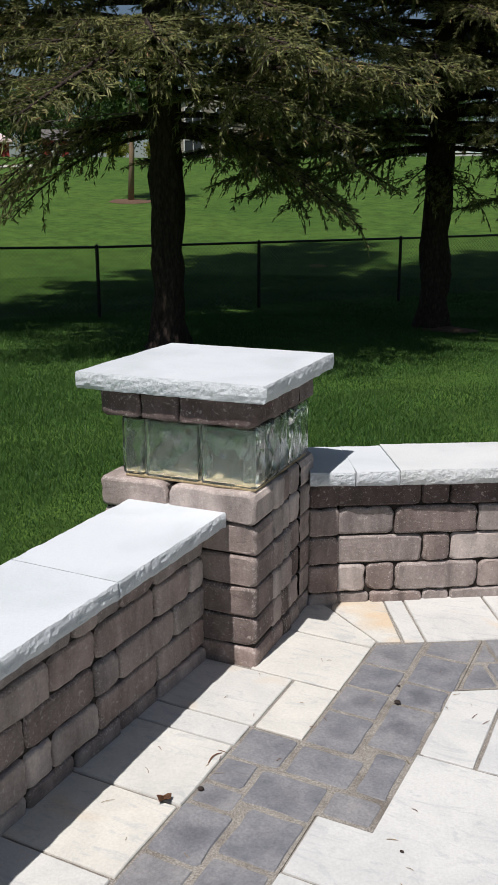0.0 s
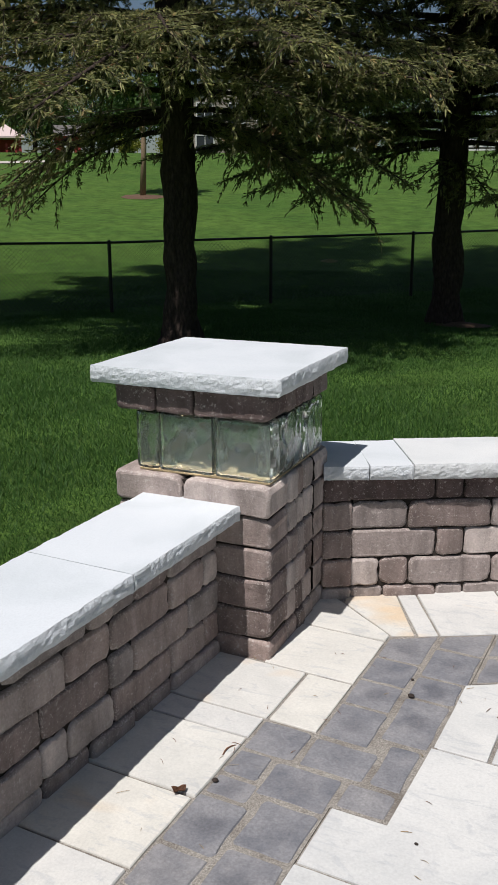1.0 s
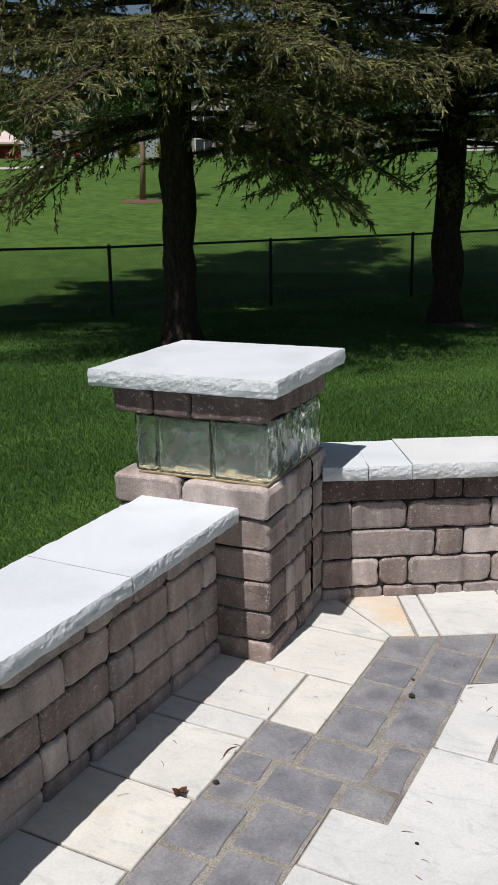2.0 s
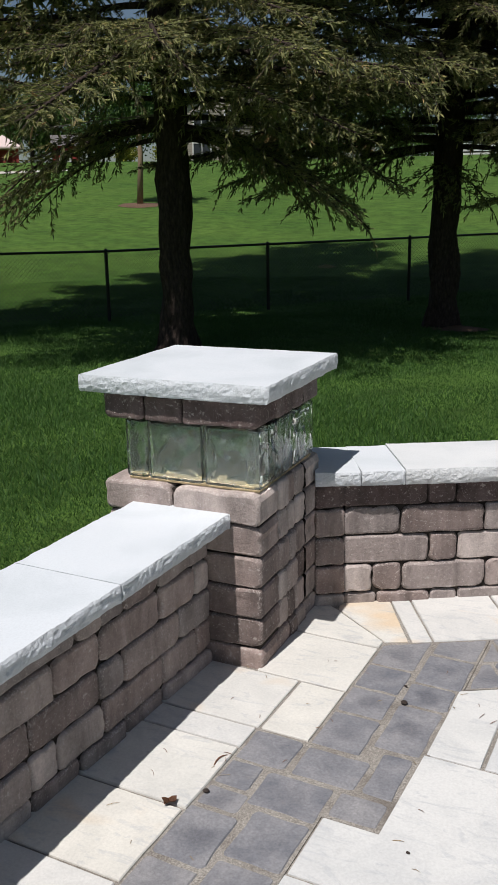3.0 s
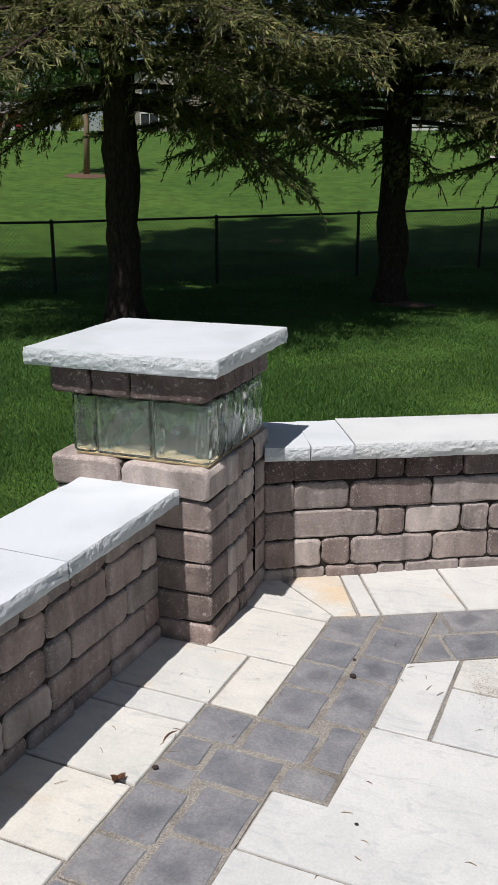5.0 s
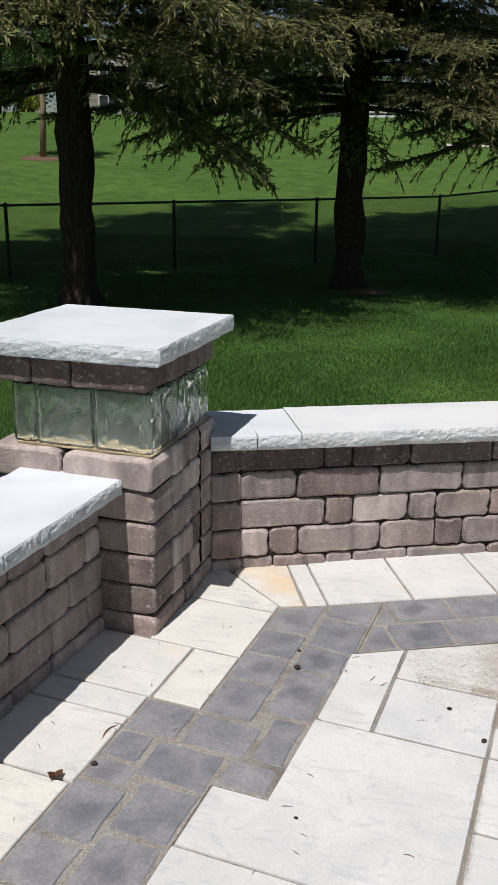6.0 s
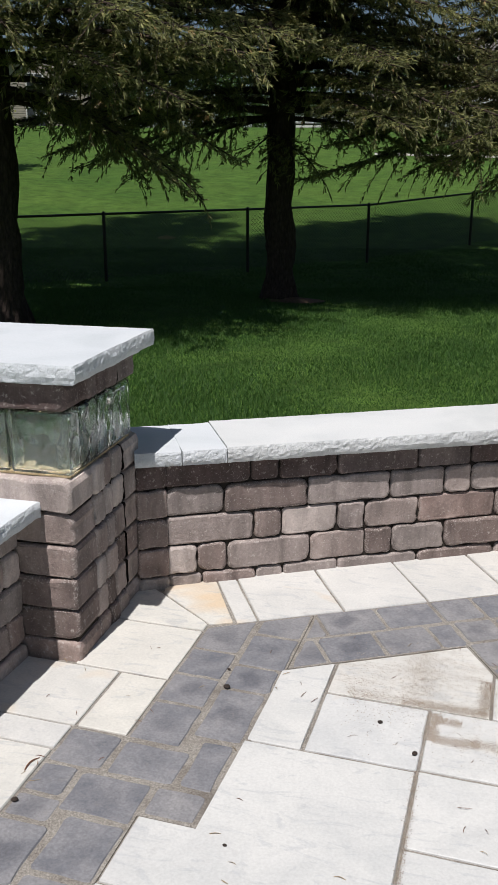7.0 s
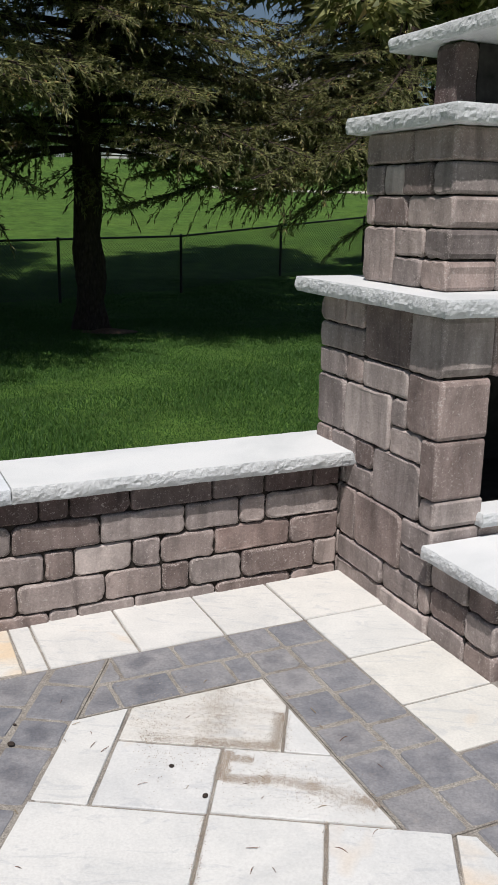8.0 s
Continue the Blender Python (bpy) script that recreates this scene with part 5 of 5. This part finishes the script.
house("house", "grey house with a low roof at the hill's edge", -40.6, 82, 6.5, 7, 3.0, 2.0, M_BEIGE, [(0.8, 1.7, 1.2, 1.2), (2.4, 1.7, 0.8, 1.2)], 0, True)
house("garden_shed", "low white boarded shed on the hill", -8.2, 66, 6.0, 4, 2.0, 0.5, M_SIDING, [(-1.2, 1.2, 0.7, 0.7), (1.4, 1.2, 0.7, 0.7)])


def pavilion(az, d, w, h):
    ob = thing("pavilion", "red garden pavilion with a pale pink roof", "pavilion", facing(az, d))
    for x in (-w / 2, w / 2):
        for y in (0, w):
            bm = bmesh.new()
            add_box(bm, x - 0.1, x + 0.1, y - 0.1, y + 0.1, -0.2, h)
            part("post", bm, M_RED, ob)
    bm = bmesh.new()
    add_box(bm, -w / 2, w / 2, w - 0.1, w, -0.2, h)
    part("back_panel", bm, M_RED, ob)
    for x in (-w / 2 + 0.3, 0, w / 2 - 0.3):
        bm = bmesh.new()
        add_box(bm, x - 0.08, x + 0.08, -0.06, 0.04, 0, 0.9)
        part("baluster", bm, M_RED, ob)
    bm = bmesh.new()
    e = w / 2 + 0.35
    base = [bm.verts.new(p) for p in ((-e, -0.35, h), (e, -0.35, h), (e, w + 0.35, h), (-e, w + 0.35, h))]
    low = [bm.verts.new((v.co.x, v.co.y, h - 0.12)) for v in base]
    apex = bm.verts.new((0, w / 2, h + 0.9))
    for i in range(4):
        bm.faces.new((base[i], base[(i + 1) % 4], apex))
        bm.faces.new((low[i], low[(i + 1) % 4], base[(i + 1) % 4], base[i]))
    bm.faces.new(low[::-1])
    part("roof", bm, M_ROOF_PALE, ob, "pale pink canvas roof")


pavilion(-38.2, 70, 1.9, 1.35)


def barn(az, d):
    ob = thing("barn", "small red barn with a dark roof", "barn", facing(az, d))
    bm = bmesh.new()
    add_box(bm, -0.9, 0.9, 0, 2, -0.2, 1.5)
    part("wall", bm, M_RED, ob)
    bm = bmesh.new()
    vs = [bm.verts.new(p) for p in ((-1.05, -0.2, 1.45), (1.05, -0.2, 1.45), (1.05, 2.2, 1.45), (-1.05, 2.2, 1.45))]
    r = [bm.verts.new(p) for p in ((-1.05, 1, 2.3), (1.05, 1, 2.3))]
    bm.faces.new((vs[0], vs[1], r[1], r[0])), bm.faces.new((vs[2], vs[3], r[0], r[1]))
    bm.faces.new((vs[1], vs[2], r[1])), bm.faces.new((vs[3], vs[0], r[0])), bm.faces.new(vs[::-1])
    part("roof", bm, M_ROOF, ob)
    bm = bmesh.new()
    add_box(bm, -0.4, 0.4, -0.05, 0.0, -0.1, 1.1)
    part("door", bm, M_SIDING, ob, "white door")


barn(-34.6, 71)


def leafy(name, label, category, foot, h, r, n, seed, mat, trunk=0.035, bark=None, leaf=0.14, low=0.25, group=""):
    """A broad-leaved tree or bush: trunk, limbs and a crown of many small leaves in uneven clumps."""
    rng = np.random.default_rng(seed)
    ob = thing(name, label, category, Matrix.Translation(foot), group)
    bm = bmesh.new()
    tr = trunk * h
    tube(bm, [Vector((0, 0, -0.2)), Vector((0.02 * h, 0, h * 0.3)), Vector((0, 0.02 * h, h * 0.6)), Vector((0, 0, h * 0.9))], [tr, tr * 0.8, tr * 0.5, tr * 0.15], 8)
    for i in range(7):
        a, z = rng.uniform(0, 6.28), h * rng.uniform(0.3, 0.7)
        tube(bm, [Vector((0, 0, z)), Vector((math.sin(a) * r * 0.4, math.cos(a) * r * 0.4, z + h * 0.12)), Vector((math.sin(a) * r * 0.8, math.cos(a) * r * 0.8, z + h * 0.2))], [tr * 0.4, tr * 0.25, tr * 0.08], 5)
    part("trunk", bm, bark or M_BARK, ob, smooth=True)
    m = 26
    cz = rng.uniform(low, 0.95, m)
    ca = rng.uniform(0, 6.28, m)
    cr = r * rng.uniform(0.2, 0.85, m) * np.sqrt(np.clip(1 - ((cz - 0.55) / 0.5) ** 2, 0.1, 1))
    cc = np.stack([np.sin(ca) * cr, np.cos(ca) * cr, cz * h], 1)
    idx = rng.integers(0, m, n)
    p = cc[idx] + rng.normal(0, 1, (n, 3)) * r * np.array([0.2, 0.2, 0.15])
    A = unit(rng.normal(0, 1, (n, 3)))
    B = unit(np.cross(A, rng.normal(0, 1, (n, 3))))
    s = leaf * rng.uniform(0.6, 1.3, (n, 1))
    quads = np.stack([p - A * s, p + B * s * 0.5, p + A * s, p - B * s * 0.5], 1)
    me = mesh_from("crown", quads.reshape(-1, 3), np.arange(n * 4).reshape(-1, 4), mat)
    c = new("crown", me)
    c.parent = ob
    tagged(c, kind="stuff")
    return ob


M_LEAF_RUST = make_leafy("russet_leaves", [(0.0, (0.08, 0.05, 0.02)), (0.6, (0.16, 0.09, 0.03)), (1.0, (0.14, 0.13, 0.03))], 0.2)
M_LEAF_YELLOW = make_leafy("yellow_green_leaves", [(0.0, (0.10, 0.13, 0.02)), (1.0, (0.26, 0.26, 0.04))], 0.3)
for i, (az, d, h, r) in enumerate(((-38.6, 78, 6.5, 2.6), (-36.6, 74, 5.2, 2.4), (-35.3, 80, 6.5, 2.6), (-33.2, 76, 6.0, 2.6), (-31.5, 82, 7.5, 3.2), (-29, 84, 8.0, 3.2),
                                   (-21.5, 78, 7, 3.2), (-19.0, 82, 7.5, 3.4), (-16.2, 80, 8, 3.4), (-13.4, 84, 8.5, 3.4), (-10.5, 80, 8, 3.3), (-5.5, 84, 8, 3.4), (-2.4, 80, 7, 3.0), (8.5, 78, 9, 3.8), (-43, 80, 8, 3.4))):
    leafy("shade_tree", "green broad-leaved tree on the hill", "tree", place(az, d), h, r, 5000, 100 + i, M_LEAF, group="trees on the hill")
for i, (az, d, h, r, mat) in enumerate(((-24.4, 62, 1.7, 1.2, M_LEAF_RUST), (-22.6, 63, 1.9, 1.3, M_LEAF_RUST), (-28.6, 64, 1.0, 1.0, M_LEAF_YELLOW), (-31.0, 64, 0.9, 1.0, M_LEAF_YELLOW),
                                        (-20.3, 64, 1.4, 1.4, M_LEAF), (-18.5, 64, 1.3, 1.4, M_LEAF), (-16.6, 64, 1.5, 1.4, M_LEAF_RUST), (-14.6, 65, 1.3, 1.3, M_LEAF), (-12.6, 64, 1.2, 1.3, M_LEAF),
                                        (-6.2, 65, 1.2, 1.3, M_LEAF), (1.4, 66, 1.6, 1.0, M_LEAF_YELLOW), (5.2, 66, 1.4, 1.3, M_LEAF))):
    leafy("bush", "low garden bush along the hill's edge", "bush", place(az, d), h, r, 1500, 200 + i, mat, leaf=0.10, low=0.1, group="bushes on the hill")
M_YOUNG = make_plain("young_brown_bark", (0.24, 0.17, 0.11), 0.9, var=0.3, scale=30)
# the young tree on the slope, in its ring of mulch
leafy("young_tree", "slender young tree in a ring of mulch", "tree", place(-30.3, 36.5), 6.5, 1.5, 5000, 301, M_LEAF, trunk=0.02, bark=M_YOUNG, leaf=0.09, low=0.42)


def disc(name, label, category, foot, r, mat, seed, h=0.05):
    bm = bmesh.new()
    ring = []
    for k in range(28):
        a = 2 * math.pi * k / 28
        rr = r * (1 + 0.12 * noise.noise(Vector((math.cos(a) * 2, math.sin(a) * 2, seed))))
        x, y = foot.x + rr * math.cos(a), foot.y + rr * math.sin(a)
        ring.append(bm.verts.new((x - foot.x, y - foot.y, float(ground_z(x, y)) - foot.z + 0.01)))
    top = bm.verts.new((0, 0, h + 0.04))
    for k in range(28):
        bm.faces.new((ring[k], ring[(k + 1) % 28], top))
    me = mesh_of(bm, name)
    me.materials.append(mat)
    ob = new(name, me)
    ob.location = foot
    tagged(ob, label, category)


disc("mulch_bed", "brown bark mulch ring on the grass", "mulch", place(-30.3, 36.5), 0.85, M_MULCH, 1.0)
disc("dry_patch", "dry straw-coloured patch on the lawn", "dry grass", place(-18.7, 22.8), 0.22, M_DRYGRASS, 2.0, 0.03)
disc("mulch_bed", "bare earth and roots at the spruce's foot", "mulch", place(-10.4, 13.0), 0.42, M_MULCH, 3.0, 0.02)


def path(name, az0, az1, d0, d1, width):
    n = 24
    bm = bmesh.new()
    prev = None
    for i in range(n + 1):
        t = i / n
        az, d = az0 + (az1 - az0) * t, d0 + (d1 - d0) * t
        row = []
        for k, dd in enumerate((-width / 2, width / 2)):
            p = place(az, d + dd)
            row.append(bm.verts.new((p.x, p.y, p.z + 0.03)))
        if prev:
            bm.faces.new((prev[0], row[0], row[1], prev[1]))
        prev = row
    me = mesh_of(bm, name)
    me.materials.append(M_PATH)
    tagged(new(name, me), "pale concrete footpath across the grass", "path", kind="structure")


path("pavement_1", -46, -34.5, 50, 54, 1.6)
path("pavement_2", -6.0, 12, 43, 41, 0.9)

# ---- litter on the paving ----


def on_left(p, q):
    return (ML @ Vector((p, q, 0)))[:2]


def dead_leaf(x, y, size, turn):
    bm = bmesh.new()
    rim = []
    for k in range(11):
        a = 2 * math.pi * k / 11
        r = size * (1.0 if k % 2 else 0.78)
        rim.append(bm.verts.new((r * math.cos(a), 0.7 * r * math.sin(a), 0.004 + 0.012 * abs(math.sin(a * 1.5 + turn)))))
    mid = bm.verts.new((0, 0, 0.003))
    for k in range(11):
        bm.faces.new((rim[k], rim[(k + 1) % 11], mid))
    bmesh.ops.solidify(bm, geom=list(bm.faces), thickness=0.0012)
    me = mesh_of(bm, "dead_leaf")
    me.materials.append(M_DEADLEAF)
    ob = new("dead_leaf", me)
    ob.matrix_basis = pose(x, y, 0.0025, 0, 0, math.degrees(turn))
    tagged(ob, "curled brown dead leaf on a stone slab", "leaf")


def seed_cone(x, y, r, turn):
    bm = bmesh.new()
    bmesh.ops.create_icosphere(bm, subdivisions=2, radius=r)
    for v in bm.verts:
        v.co *= 1 + 0.25 * noise.noise(v.co * 160)
        v.co.x *= 1.4
        v.co.z *= 0.8
    me = mesh_of(bm, "seed_cone")
    me.materials.append(M_DEBRIS)
    ob = new("seed_cone", me)
    ob.matrix_basis = pose(x, y, r * 0.75, 0, 0, turn)
    tagged(ob, "small dark seed cone on the paving", "seed cone", "cones on the paving")


def twig(x, y, ln, turn, rad=0.0012, curl=0.3, mat=None):
    bm = bmesh.new()
    pts = [Vector((ln * (t - 0.5), ln * curl * math.sin(2.6 * t), rad + 0.002 * math.sin(3 * t))) for t in (0, 0.25, 0.5, 0.75, 1.0)]
    tube(bm, pts, [rad * 0.8, rad, rad, rad * 0.8, rad * 0.4], 5)
    me = mesh_of(bm, "twig")
    me.materials.append(mat or M_STRAW)
    ob = new("twig", me)
    ob.matrix_basis = pose(x, y, 0.001, 0, 0, turn)
    tagged(ob, "thin dry brown twig lying on the paving", "twig", "twigs on the paving")


dead_leaf(0.042, -0.691, 0.021, 0.5)
for x, y, r, a in ((0.104, -0.616, 0.0085, 30), (0.462, -0.034, 0.010, 10), (1.004, -0.216, 0.0085, 60), (0.905, -0.10, 0.007, 20), (0.62, -0.64, 0.005, 0),
                   (0.442, 0.062, 0.005, 0)):
    seed_cone(x, y, r * 0.75, a)
twig(0.085, -0.485, 0.055, 70, 0.002, 0.2, M_DEADLEAF)
lit = random.Random(77)
for i in range(70):
    x, y = lit.uniform(-0.1, 1.5), lit.uniform(-0.85, 0.35)
    twig(x, y, lit.uniform(0.012, 0.035), lit.uniform(0, 360), lit.uniform(0.0005, 0.0009), lit.uniform(-0.15, 0.15), M_DEADLEAF if lit.random() < 0.6 else M_STRAW)


def spilled_sand():
    """Loose joint sand left on two slabs: drifts along an edge and a swept streak."""
    rng = np.random.default_rng(91)
    spots = []

    def drift(x0, y0, x1, y1, wide, n):
        n = int(n * 1.6)
        t = rng.random(n)
        px, py = x0 + (x1 - x0) * t, y0 + (y1 - y0) * t
        d = math.hypot(x1 - x0, y1 - y0)
        o = rng.normal(0, wide, n)
        spots.append(np.stack([px - (y1 - y0) / d * o, py + (x1 - x0) / d * o], 1))

    drift(1.175, 0.07, 1.178, 0.25, 0.012, 1100)
    drift(0.95, 0.078, 1.18, 0.078, 0.014, 1500)
    drift(0.80, 0.085, 0.95, 0.075, 0.012, 250)
    drift(1.00, 0.12, 0.98, 0.36, 0.030, 900)
    drift(0.78, 0.11, 1.15, 0.30, 0.090, 1300)
    drift(1.045, -0.085, 1.046, 0.045, 0.010, 1000)
    drift(1.05, 0.015, 1.12, 0.012, 0.010, 450)
    drift(1.05, -0.077, 1.17, -0.070, 0.010, 900)
    drift(1.15, -0.060, 1.30, -0.082, 0.012, 800)
    drift(1.26, -0.078, 1.42, -0.125, 0.022, 900)
    drift(1.40, -0.11, 1.44, -0.145, 0.010, 350)
    drift(1.10, -0.02, 1.45, -0.16, 0.050, 500)
    drift(0.80, -0.02, 1.00, 0.02, 0.080, 160)
    drift(1.036, -0.76, 1.028, -0.22, 0.005, 900)
    drift(1.318, -0.50, 1.318, -0.21, 0.004, 400)
    P = np.concatenate(spots)
    c, s_ = math.cos(radians(LEFT_DEG)), math.sin(radians(LEFT_DEG))
    x, y = P[:, 0] * c - P[:, 1] * s_, P[:, 0] * s_ + P[:, 1] * c
    k = len(x)
    r = rng.uniform(0.0006, 0.0015, k)
    base = np.stack([x, y, np.full(k, 0.0012)], 1)
    a = rng.uniform(0, 6.28, k)
    ring = [base + np.stack([np.cos(a + q) * r, np.sin(a + q) * r, np.zeros(k)], 1) for q in (0.0, 1.57, 3.14, 4.71)]
    top = base + np.stack([np.zeros(k), np.zeros(k), r * 0.8], 1)
    V = np.stack(ring + [top], 1).reshape(-1, 3)
    F = ((np.arange(k) * 5)[:, None, None] + np.array([[0, 1, 4], [1, 2, 4], [2, 3, 4], [3, 0, 4]])[None]).reshape(-1, 3)
    grains = make_leafy("sand_grains", [(0.0, (0.16, 0.12, 0.09)), (0.6, (0.33, 0.27, 0.21)), (1.0, (0.50, 0.45, 0.38))], 0)
    tagged(new("spilled_sand", mesh_from("spilled_sand", V, F, grains)), "loose brown sand strewn over pale stone slabs", "sand", kind="stuff")


spilled_sand()
